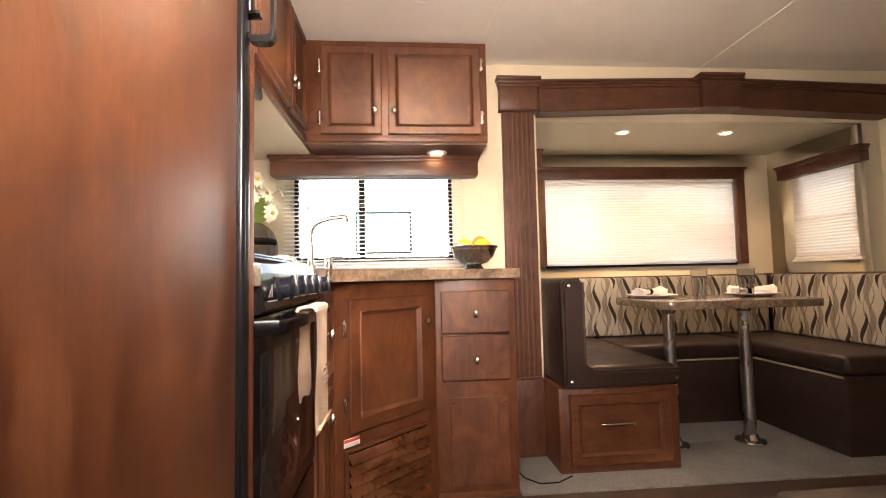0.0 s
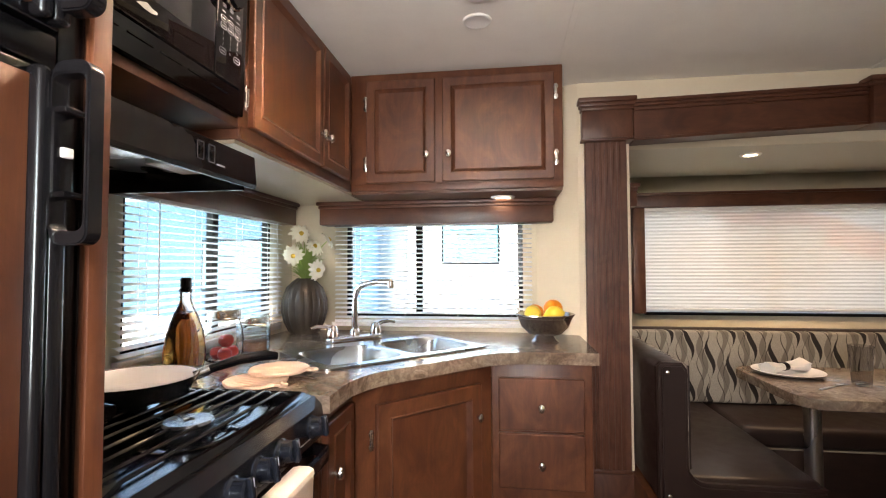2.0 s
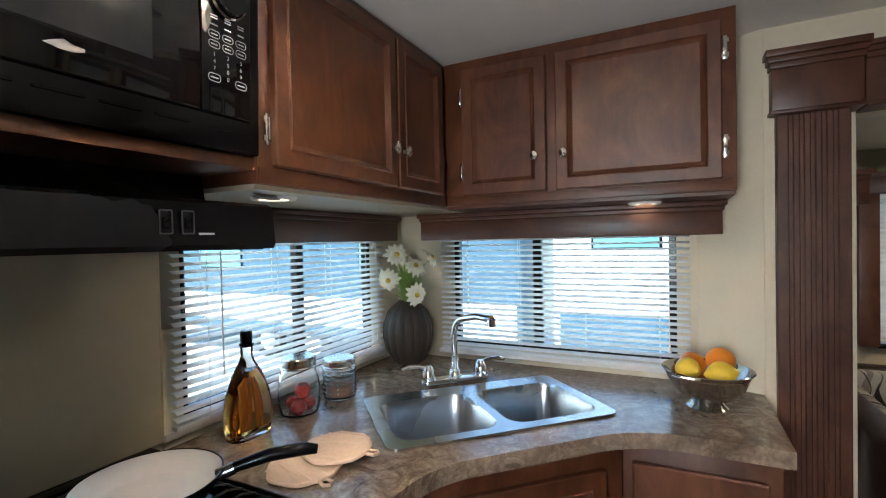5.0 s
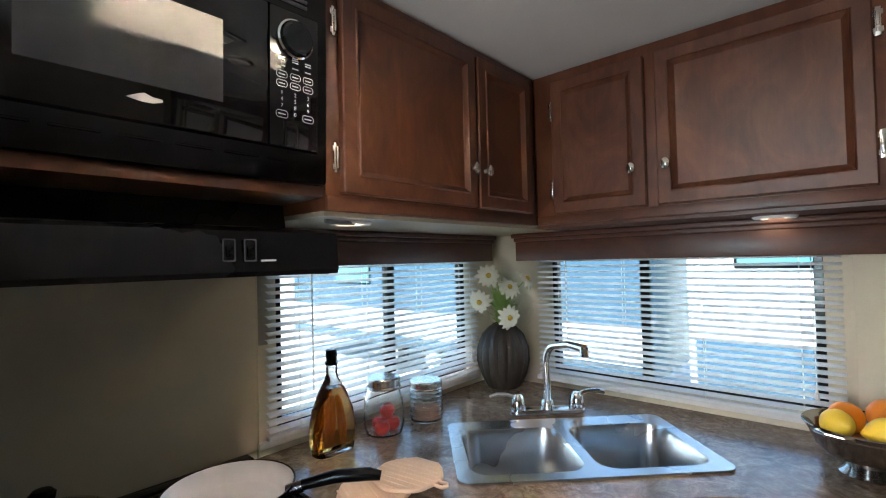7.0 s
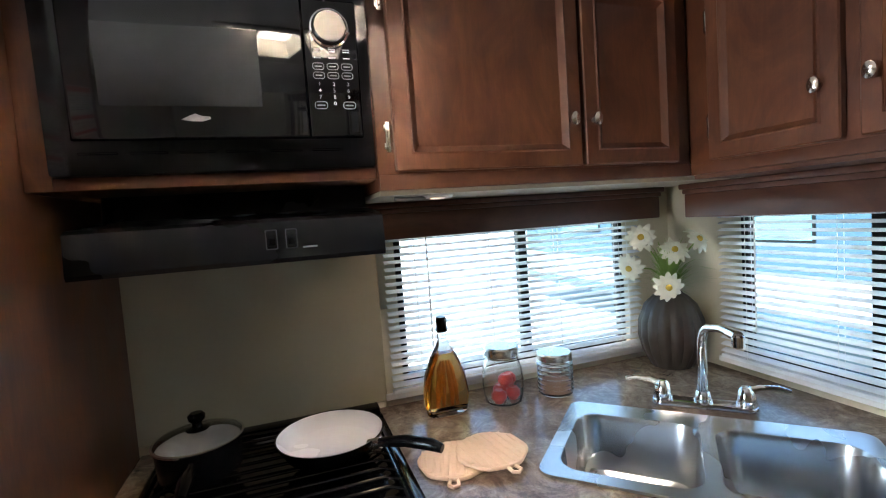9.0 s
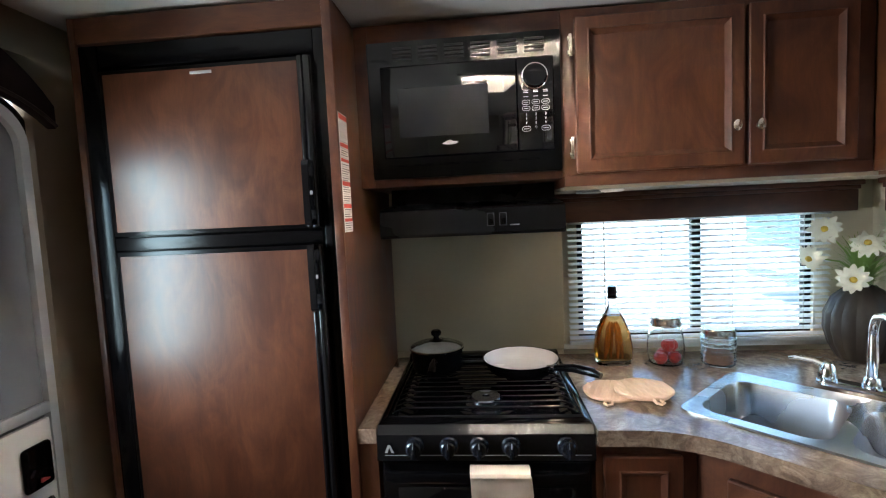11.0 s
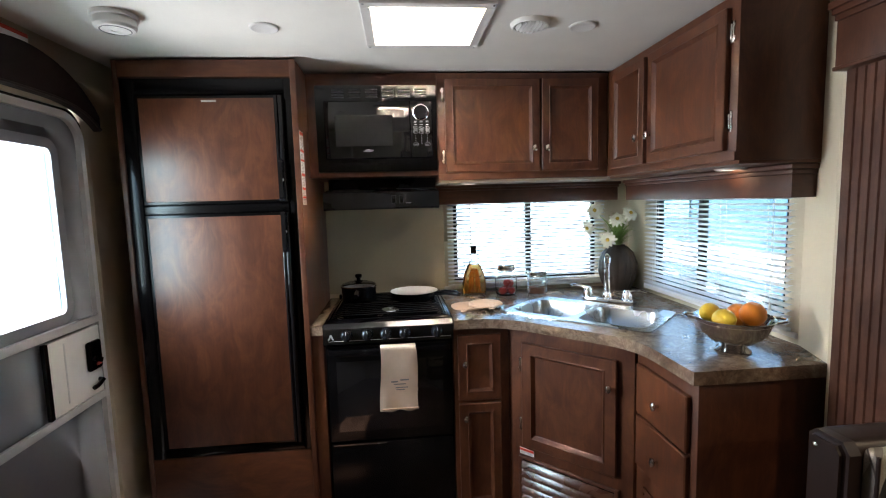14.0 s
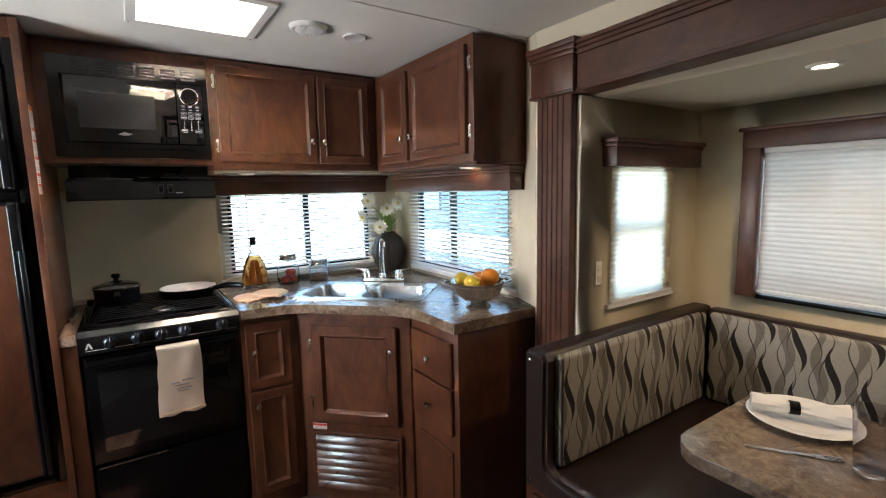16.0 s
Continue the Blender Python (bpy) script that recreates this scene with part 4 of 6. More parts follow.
part("dial", moved(lathe([(0.0292, 0), (0.0292, 0.014), (0.027, 0.016), (0, 0.016)], seg=32), Matrix.Translation((-0.4775, 1.362, 1.816)) @ Matrix.Rotation(radians(90), 4, "Y")), BLACKGLASS, cp)
COLS = (1.338, 1.3635, 1.389)


def key_ring(y, z, w, h):
    own = ring_prism(rounded(y - w, y + w, z - h, z + h, h * 0.8, 3), rounded(y - w + 0.0012, y + w - 0.0012, z - h + 0.0012, z + h - 0.0012, h * 0.55, 3), 0, 0.0006)
    return moved(own, Matrix.Translation((0.0272, 0, 0)) @ face)


for z in (1.750, 1.734):
    for y in COLS:
        k = part("key", key_ring(y, z, 0.0105, 0.0062), LIGHTINK, cp, "outlined touch key")
        part("print_line", moved(box(y - 0.006, y + 0.006, z - 0.001, z + 0.001, 0.027, 0.0276), face), LIGHTINK, k)
for y in (COLS[0], COLS[2]):
    k = part("key", key_ring(y, 1.681, 0.0115, 0.0068), LIGHTINK, cp, "outlined touch key")
    part("print_line", moved(box(y - 0.007, y + 0.007, 1.680, 1.682, 0.027, 0.0276), face), LIGHTINK, k)
for z in (1.779, 1.775, 1.764):
    for y in COLS:
        part("print_line", moved(box(y - 0.006, y + 0.006, z, z + 0.002, 0.027, 0.0276), face), LIGHTINK, cp)


def text_part(word, size, m, mat, parent, name="lettering"):
    cu = bpy.data.curves.new("tmp", "FONT")
    cu.body, cu.size, cu.align_x, cu.align_y = word, size, "CENTER", "CENTER"
    ob = bpy.data.objects.new("tmp", cu)
    me = ob.to_mesh()
    own = bmesh.new()
    own.from_mesh(me)
    ob.to_mesh_clear()
    bpy.data.objects.remove(ob)
    moved(own, m)
    return part(name, own, mat, parent)


for k, ch in enumerate("1234567890"):
    y, z = (COLS[k % 3], 1.7185 - 0.0115 * (k // 3)) if k < 9 else (COLS[1], 1.684)
    text_part(ch, 0.0095, Matrix.Translation((-0.4766, y, z)) @ Matrix(((0, 0, 1, 0), (1, 0, 0, 0), (0, 1, 0, 0), (0, 0, 0, 1))), LIGHTINK, cp, "numeral")

mw.rotation_euler, mw.location.z = (0, radians(1.7), 0), mw.location.z + 0.003   # sits leaning a little forward

# ---- range hood ----
hood = thing("range_hood", (-0.66, 1.18, 1.398), "black metal range hood under the microwave", "range hood")
own = bmesh.new()
prof = [(W + 0.003, 1.5435), (-0.640, 1.5435), (-0.630, 1.496), (-0.466, 1.480), (-0.452, 1.474), (-0.446, 1.410), (-0.450, 1.402), (-0.462, 1.404), (-0.475, 1.445), (W + 0.003, 1.445)]
ends = [[own.verts.new((x, y, z)) for x, z in prof] for y in (0.930, 1.430)]
own.faces.new(ends[0]), own.faces.new(ends[1])
for k in range(len(prof)):
    own.faces.new((ends[0][k], ends[0][(k + 1) % len(prof)], ends[1][(k + 1) % len(prof)], ends[1][k]))
part("shell", own, HOODBLACK, hood, angle=0.3)
for y in (0.930, 1.424):
    part("side_skirt", box(W + 0.004, -0.476, y, y + 0.006, 1.400, 1.4445), BLACKTRIM, hood)
for y in (1.232, 1.265):
    s = part("switch", box(-0.4495, -0.4455, y - 0.009, y + 0.009, 1.427, 1.460, 0.001), KNOBBLUE, hood, "small rocker switch")
    part("rocker", box(-0.446, -0.4425, y - 0.005, y + 0.005, 1.434, 1.450, 0.001), BLACK, s)
    part("switch_rim", moved(ring_prism(rounded(y - 0.010, y + 0.010, 1.426, 1.461, 0.002, 2), rounded(y - 0.008, y + 0.008, 1.428, 1.459, 0.002, 2), 0, 0.0008), Matrix(((0, 0, 1, -0.4455), (1, 0, 0, 0), (0, 1, 0, 0), (0, 0, 0, 1)))), RIMGREY, s)
part("badge", box(-0.448, -0.4455, 1.283, 1.308, 1.4255, 1.4285), LIGHTINK, hood, "small silver badge")
part("filter", box(-0.80, -0.52, 1.02, 1.25, 1.436, 1.4445, 0.002), STEEL, hood, "aluminium mesh grease filter")
part("lamp_lens", box(-0.60, -0.50, 1.28, 1.39, 1.432, 1.4445, 0.003), WHITE, hood, "frosted lamp lens")

splash = thing("backsplash_panel", (W, 1.18, 0.955), "khaki backsplash panel behind the stove", "backsplash")
part("panel", box(W + 0.001, W + 0.005, 0.874, 1.484, 0.956, 1.442), SPLASH, splash)
part("edge_strip", box(W + 0.001, W + 0.006, 1.484, 1.488, CT, 1.442, 0.001), SPLASH, splash)

# ---- windows, valances and blinds ----


def window_set(name, fixed, at, out, hole, mullion, label, frame_mat=None, bar=0.022, open_rail=None):
    """A framed window in a wall hole; out is +1 or -1, the outward way."""
    u0, u1, z0, z1 = hole
    mat = frame_mat or BLACKSATIN
    mid = ((u0 + u1) / 2, z0)
    base = (at, mid[0], z0) if fixed == "x" else (mid[0], at, z0)
    w = thing(name, base, label, "window", kind="structure")
    a, b = sorted((at + out * 0.012, at + out * 0.04))

    def bx(p, q, r, s, a=a, b=b, bev=0.002):
        return box(a, b, p, q, r, s, bev, seg=1) if fixed == "x" else box(p, q, a, b, r, s, bev, seg=1)

    for p, q, r, s in ((u0, u0 + bar, z0, z1), (u1 - bar, u1, z0, z1), (u0 + bar, u1 - bar, z0, z0 + bar), (u0 + bar, u1 - bar, z1 - bar, z1)):
        part("window_frame", bx(p, q, r, s), mat, w)
    for m_ in mullion:
        part("mullion", bx(m_ - bar * 0.7, m_ + bar * 0.7, z0 + bar, z1 - bar), mat, w)
    if open_rail:
        part("meeting_rail", bx(u0 + bar, u1 - bar, open_rail - 0.012, open_rail + 0.012), mat, w)
    edges = [u0 + bar, *[v for m_ in mullion for v in (m_ - bar * 0.7, m_ + bar * 0.7)], u1 - bar]
    c = at + out * 0.03
    for p, q in zip(edges[::2], edges[1::2]):
        pane = part("pane", bx(p, q, z0 + bar, z1 - bar, c - 0.002, c + 0.002, 0), PANE, w)
        pane.visible_shadow = False
    return w


window_set("window_1", "x", W, -1, WIN_W, [1.955], "black-framed sliding window beside the stove")
window_set("window_2", "y", N, 1, WIN_N, [-0.275], "black-framed sliding window over the sink")
window_set("window_3", "y", SY, 1, WIN_S, [1.60], "wide dinette window behind a pleated shade", ALU)
window_set("window_4", "x", SX0, -1, WIN_SW, [], "narrow window at the kitchen end of the dinette", ALU, open_rail=1.24)
window_set("window_5", "x", SX1, 1, WIN_SE, [], "narrow window at the far end of the dinette", ALU, open_rail=1.22)


def mini_blind(fixed, at, inward, u0, u1, z0, z1, label):
    base = (at, (u0 + u1) / 2, z0) if fixed == "x" else ((u0 + u1) / 2, at, z0)
    b = thing("mini_blind", base, label, "blind", "kitchen mini blinds")
    L = (u1 - u0) / 2
    M = facing((at, (u0 + u1) / 2, 0), NORTH, EAST) if fixed == "x" else facing(((u0 + u1) / 2, at, 0), EAST, SOUTH)
    part("headrail", moved(box(-L, L, -0.012, 0.014, z1 - 0.012, z1 + 0.014, 0.003), M), BLINDWHITE, b)
    part("bottom_rail", moved(box(-L, L, -0.010, 0.010, z0 - 0.004, z0 + 0.008, 0.003), M), BLINDWHITE, b)
    own = bmesh.new()
    sec = [(-0.0125, -0.0005), (-0.006, 0.0012), (0, 0.0018), (0.006, 0.0012), (0.0125, -0.0005)]
    ends = [[own.verts.new((x, y, z)) for y, z in sec] for x in (-L, L)]
    for k in range(4):
        own.faces.new((ends[0][k], ends[0][k + 1], ends[1][k + 1], ends[1][k]))
    me = bpy.data.meshes.new("slat")
    own.to_mesh(me)
    own.free()
    me.materials.append(BLINDWHITE)
    r = random.Random(int(abs(u0) * 100))
    n = int((z1 - z0 - 0.015) / 0.0205)
    for k in range(n):
        s = new("slat", me)
        s.parent = b
        s.matrix_basis = Matrix.Translation(-BASE[b]) @ M @ Matrix.Translation((0, 0, z0 + 0.020 + k * 0.0205)) @ Matrix.Rotation(radians(-17 + r.uniform(-1.2, 1.2)), 4, "X") @ Matrix.Rotation(radians(r.uniform(-0.12, 0.12)), 4, "Y")
        BASE[s] = BASE[b]
    for u in (-0.8 * L, -0.27 * L, 0.27 * L, 0.8 * L):
        for y in (-0.012, 0.012):
            part("ladder_cord", moved(tube([(u, y, z0), (u, y, z1 - 0.01)], 0.0007, 5), M), WHITE, b)
    part("tilt_wand", moved(tube([(-0.72 * L, 0.02, z1 - 0.01), (-0.72 * L, 0.021, z0 + 0.10)], 0.002, 8), M), WHITE, b)
    c = part("pull_cord", moved(tube([(0.86 * L, 0.018, z1 - 0.01), (0.865 * L, 0.019, z0 + 0.08)], 0.0012, 6), M), WHITE, b)
    part("tassel", moved(lathe([(0.002, 0.03), (0.006, 0.004), (0.005, 0), (0, 0)], (0.865 * L, 0.019, z0 + 0.052), 10), M), WHITE, c)
    return b


mini_blind("x", W + 0.016, 1, 1.505, 2.372, 0.978, 1.425, "white mini blind with open slats beside the stove")
mini_blind("y", N - 0.016, -1, -0.660, 0.228, 0.978, 1.425, "white mini blind with open slats over the sink")
own = box(W + 0.001, W + 0.014, 1.485, 2.39, 0.955, 0.973, 0.003)
structure("trim_sill_west", own, WHITE, "white sill strip under the stove window", "trim")
structure("trim_sill_north", box(-0.68, 0.25, N - 0.014, N - 0.001, 0.955, 0.973, 0.003), WHITE, "white sill strip under the sink window", "trim")


def valance(fixed, at, inward, u0, u1, z0, z1, depth, label, mat, cap=0.012):
    base = (at, (u0 + u1) / 2, z0) if fixed == "x" else ((u0 + u1) / 2, at, z0)
    v = thing("valance", base, label, "valance", "window valances")
    L = (u1 - u0) / 2
    n = (inward, 0, 0) if fixed == "x" else (0, inward, 0)
    u = Vector(n).cross(Vector((0, 0, 1)))
    M = facing((at, (u0 + u1) / 2, 0) if fixed == "x" else ((u0 + u1) / 2, at, 0), -u, n)
    h = z1 - z0
    part("board", moved(box(-L + cap, L - cap, 0.001, depth - 0.012, z0, z1 - 0.3 * h, 0.003), M), mat, v)
    own = box(-L + cap * 0.6, L - cap * 0.6, 0.001, depth - 0.008, z1 - 0.3 * h, z1 - 0.16 * h, 0.003)
    part("bead", moved(own, M), mat, v)
    part("crown", moved(box(-L, L, 0.001, depth, z1 - 0.16 * h, z1, 0.004), M), mat, v)
    return v


valance("x", W, 1, 1.440, 2.440, 1.412, 1.511, 0.075, "walnut-stained valance over the stove window", WOOD_DARK)
valance("y", N, -1, -0.715, 0.325, 1.410, 1.511, 0.118, "walnut-stained valance over the sink window", WOOD_DARK)
valance("x", SX0, 1, 2.572, 3.175, 1.488, 1.590, 0.075, "walnut-stained valance on the dinette side wall", WOOD_DARK)
valance("x", SX1, -1, 2.50, 3.11, 1.512, 1.605, 0.075, "walnut-stained valance at the dinette end wall", WOOD_DARK)

# ---- dinette opening: posts and fascia ----
PF = 2.432                      # front of the posts
KX = 1.625                      # middle of the opening


def fluted_post(x0, x1, label):
    p = thing("post", ((x0 + x1) / 2, PF, 0), label, "post", "dinette posts")
    own = bmesh.new()
    n, w = 5, x1 - x0
    prof = [(x0, PF + 0.030), (x0, PF + 0.003), (x0 + 0.003, PF)]
    for k in range(n):
        c = x0 + w * (0.2 + 0.15 * k)
        prof += [(c - 0.007, PF), (c - 0.004, PF + 0.0035), (c + 0.004, PF + 0.0035), (c + 0.007, PF)]
    prof += [(x1 - 0.003, PF), (x1, PF + 0.003), (x1, PF + 0.030)]
    part("shaft", prism(prof, 0.40, 1.74), WOOD_POST, p, angle=0.3)
    part("plinth", box(x0 - 0.004, x1 + 0.004, PF - 0.008, PF + 0.030, 0.014, 0.385, 0.003), WOOD_POST, p)
    part("plinth_cap", box(x0 - 0.002, x1 + 0.002, PF - 0.004, PF + 0.030, 0.385, 0.40, 0.004), WOOD_POST, p)
    own = box(x0 - 0.014, x1 + 0.022, PF - 0.020, N - 0.002, 1.741, 1.868, 0.003)
    c = part("capital", own, WOOD_POST, p)
    for k, (z0, z1, o) in enumerate(((1.868, 1.884, 0.004), (1.884, 1.900, 0.009), (1.900, 1.919, 0.015))):
        part("moulding", box(x0 - 0.014 - o, x1 + 0.022 + o, PF - 0.020 - o, N - 0.002, z0, z1, 0.003), WOOD_DARK, c)
    part("moulding", box(x0 - 0.018, x1 + 0.026, PF - 0.024, N - 0.002, 1.741, 1.752, 0.003), WOOD_DARK, c)
    return p


own = box(0.4195, 2.80, PF + 0.022, N - 0.0005, 1.876, TOP - 0.0005)
prism([(0.25, N - 0.0005), (0.4190, PF + 0.022), (0.4190, N - 0.0005)], CT + 0.0005, TOP - 0.0005, 0, own)
box(0.4195, 0.446, PF + 0.022, N - 0.0005, 0.0, 1.876, 0, own)
structure("wall_header", own, WALLPAPER, "cream wall beside the post and above the dinette fascia", "wall")
structure("wall_return_west", box(0.449, 0.5895, PF + 0.031, N - 0.0005, 0.0, 1.7405), WALLPAPER, "cream wall return behind the fluted post", "wall")
structure("wall_return_east", box(2.639, 2.801, PF + 0.031, N - 0.0005, 0.0, 1.7405), WALLPAPER, "cream wall return behind the fluted post", "wall")
fluted_post(0.447, 0.613, "walnut-stained fluted post beside the galley")
fluted_post(2.637, 2.803, "walnut-stained fluted post at the far end of the dinette")
fas = thing("fascia", (KX, PF, 1.74), "walnut-stained peaked fascia with a raised centre block above the dinette", "fascia")


def sloped(x0, x1, za0, za1, zb0, zb1, y0, y1):
    own = bmesh.new()
    v = [own.verts.new(c) for c in ((x0, y0, za0), (x1, y0, zb0), (x1, y0, zb1), (x0, y0, za1), (x0, y1, za0), (x1, y1, zb0), (x1, y1, zb1), (x0, y1, za1))]
    for f in ((0, 1, 2, 3), (7, 6, 5, 4), (0, 4, 5, 1), (3, 2, 6, 7), (1, 5, 6, 2), (0, 3, 7, 4)):
        own.faces.new([v[i] for i in f])
    bmesh.ops.bevel(own, geom=own.edges[:], offset=0.002, segments=1, affect="EDGES")
    return own


for xa, xb in ((0.640, 1.515), (2.610, 1.735)):
    a, b = (xa, xb) if xa < xb else (xb, xa)
    la, lb = (1.745, 1.775) if xa < xb else (1.775, 1.745)
    part("board", sloped(a, b, la, la + 0.118, lb, lb + 0.110, PF - 0.006, N - 0.002), WOOD_DARK, fas)
    for k, (d0, d1, o) in enumerate(((0.118, 0.134, 0.004), (0.134, 0.148, 0.009), (0.148, 0.163, 0.014))):
        s = 0.94
        part("moulding", sloped(a, b, la + (d0 if xa < xb else d0 * s), la + (d1 if xa < xb else d1 * s), lb + (d0 * s if xa < xb else d0), lb + (d1 * s if xa < xb else d1), PF - 0.006 - o, N - 0.002), WOOD_DARK, fas)
    part("moulding", sloped(a, b, la - 0.006, la + 0.006, lb - 0.006, lb + 0.006, PF - 0.011, N - 0.002), WOOD_DARK, fas)
key = part("centre_block", box(1.515, 1.735, PF - 0.030, N - 0.002, 1.768, 1.915, 0.003), WOOD_DARK, fas)
part("moulding", box(1.507, 1.743, PF - 0.038, N - 0.002, 1.915, 1.931, 0.004), WOOD_DARK, key)
part("moulding", box(1.500, 1.750, PF - 0.045, N - 0.002, 1.931, 1.950, 0.004), WOOD_DARK, key)

# ---- dinette window surround and pleated shades ----
sur = thing("window_surround", (1.59, SY, 0.95), "walnut-stained surround of the wide dinette window", "window surround")
for x0, x1 in ((0.835, 0.900), (2.280, 2.345)):
    part("stile", box(x0, x1, SY - 0.048, SY - 0.001, 0.955, 1.555, 0.003), WOOD_POST, sur)
part("header", box(0.835, 2.345, SY - 0.052, SY - 0.001, 1.555, 1.622, 0.003), WOOD_DARK, sur)
part("crown", box(0.820, 2.360, SY - 0.062, SY - 0.001, 1.622, 1.637, 0.004), WOOD_DARK, sur)


def pleated(fixed, at, n_in, u0, u1, z0, z1, mat, label):
    base = (at, (u0 + u1) / 2, z0) if fixed == "x" else ((u0 + u1) / 2, at, z0)
    s = thing("pleated_shade", base, label, "shade", "dinette pleated shades")
    own = bmesh.new()
    count = int((z1 - z0) / 0.019)
    rows_ = []
    for k in range(count * 2 + 1):
        z = z1 - (z1 - z0) * k / (count * 2)
        d = at + n_in * (0.003 + (0.003 if k % 2 else 0.0))
        rows_.append([own.verts.new((d, u, z) if fixed == "x" else (u, d, z)) for u in (u0, u1)])
    for a, b in zip(rows_, rows_[1:]):
        own.faces.new((a[0], a[1], b[1], b[0]))
    part("cloth", own, mat, s, angle=0.2)
    for name, r0, r1 in (("headrail", z1, z1 + 0.02), ("bottom_rail", z0 - 0.012, z0)):
        a, b = sorted((at + n_in * 0.001, at + n_in * 0.018))
        part(name, box(a, b, u0, u1, r0, r1, 0.002) if fixed == "x" else box(u0, u1, a, b, r0, r1, 0.002), WHITE, s)
    return s


pleated("y", SY - 0.004, -1, 0.902, 2.278, 0.985, 1.535, SHADE, "off-white pleated shade drawn over the wide dinette window")
pleated("x", SX0 + 0.004, 1, 2.632, 3.045, 0.975, 1.49, SHADE_CLEAR, "off-white pleated shade over the narrow dinette window")
pleated("x", SX1 - 0.004, -1, 2.600, 3.035, 0.985, 1.515, SHADE, "off-white pleated shade over the end window")
structure("trim_sill_dinette", box(0.90, 2.28, SY - 0.02, SY - 0.001, 0.945, 0.962, 0.003), BLACKSATIN, "dark sill under the dinette window", "trim")
structure("trim_sill_west_dinette", box(SX0 + 0.001, SX0 + 0.02, 2.615, 3.06, 0.945, 0.962, 0.003), WHITE, "cream sill under the narrow window", "trim")
structure("trim_sill_east_dinette", box(SX1 - 0.02, SX1 - 0.001, 2.58, 3.06, 0.955, 0.972, 0.003), WHITE, "cream sill under the end window", "trim")

outlet = thing("wall_outlet", (SX0, 2.53, 1.09), "ivory plastic wall outlet on the dinette side wall", "outlet")
own = box(SX0 + 0.0005, SX0 + 0.006, 2.555, 2.590, 1.045, 1.135, 0.003)
p = part("cover_plate", own, WHITE, outlet)
for z in (1.07, 1.11):
    part("socket", box(SX0 + 0.006, SX0 + 0.008, 2.562, 2.583, z - 0.012, z + 0.012, 0.001), plain("ivory_plastic", (0.68, 0.66, 0.58), 0.4), p)


def downlight(x, y, z, label, r=0.045, group="ceiling downlights"):
    d = thing("downlight", (x, y, z), label, "downlight", group)
    part("trim_ring", lathe([(r * 0.62, 0), (r * 0.66, -0.006), (r * 0.9, -0.007), (r, -0.001), (r, 0)], (x, y, z), 28), WHITE, d)
    part("lens", lathe([(r * 0.62, -0.001), (r * 0.4, -0.003), (0, -0.004)], (x, y, z), 28), LIT, d, "warm lit lens")
    return d


for x, y in ((1.235, 2.735), (1.875, 2.735)):
    downlight(x, y, STOP - 0.0005, "small lit recessed downlight over the dinette")
downlight(-0.60, 1.575, 1.5118, "lit puck light under the wall cabinet", 0.05, "under-cabinet lights")
downlight(0.105, 2.375, 1.5118, "lit puck light under the sink cabinet", 0.05, "under-cabinet lights")
lever = thing("light_switch", (-0.53, 1.53, 1.511), "dark lever switch beside the puck light", "switch")
part("arm", tube([(-0.56, 1.48, 1.508), (-0.555, 1.52, 1.505), (-0.57, 1.56, 1.507)], 0.005, 8), GREYINK, lever)

# ---- dinette seats ----
BX0, BX1, BY = 0.64, 1.185, 2.20


def cushion(x0, x1, y0, y1, z0, z1, r=0.025):
    return box(x0, x1, y0, y1, z0, z1, r, seg=4)


bench = thing("dinette_bench", (0.91, 2.7, 0.014), "brown vinyl dinette bench with a wooden drawer base", "bench", "dinette benches")
base = part("base", box(BX0 - 0.02, BX1 - 0.004, BY + 0.012, SY - 0.003, 0.0142, 0.388, 0.003), WOOD, bench)
mB = facing((0, BY + 0.012, 0), EAST, SOUTH)
dr = part("drawer_front", moved(panel(0.47, 0.31, rail=0.05), mB @ Matrix.Translation((0.665, 0, 0.052))), WOOD_H, base)
part("handle", moved(tube([(0.80, 0.019, 0.235), (0.80, 0.036, 0.235), (0.81, 0.040, 0.235), (0.95, 0.040, 0.235), (0.96, 0.036, 0.235), (0.96, 0.019, 0.235)], 0.005, 10), mB), NICKEL, dr, "brushed nickel bar handle")
part("seat_cushion", cushion(0.70, BX1, BY, SY - 0.01, 0.39, 0.485, 0.03), LEATHER, bench)
part("back_cushion", cushion(BX0, 0.735, BY - 0.004, SY - 0.004, 0.39, 0.885, 0.025), LEATHER, bench)
own = bmesh.new()
r = 0.06
L = [(BX0 + 0.003, 0.395), (BX1 - 0.002, 0.395), (BX1 - 0.002, 0.470), (0.80, 0.470)] + [(0.80 - r * math.sin(radians(a)), 0.470 + r - r * math.cos(radians(a))) for a in (20, 45, 70, 90)] + [(0.742, 0.86), (0.725, 0.884), (BX0 + 0.02, 0.884), (BX0 + 0.003, 0.868)]
ends = [[own.verts.new((x, y, z)) for x, z in L] for y in (BY - 0.022, BY + 0.03)]
own.faces.new(ends[0]), own.faces.new(ends[1])
for k in range(len(L)):
    own.faces.new((ends[0][k], ends[0][(k + 1) % len(L)], ends[1][(k + 1) % len(L)], ends[1][k]))
bmesh.ops.recalc_face_normals(own, faces=own.faces)
bmesh.ops.bevel(own, geom=[e for e in own.edges if abs(e.verts[0].co.y - e.verts[1].co.y) < 1e-5], offset=0.012, segments=3, affect="EDGES")
endcap = part("end_panel", own, LEATHER, bench, "padded brown vinyl end panel")
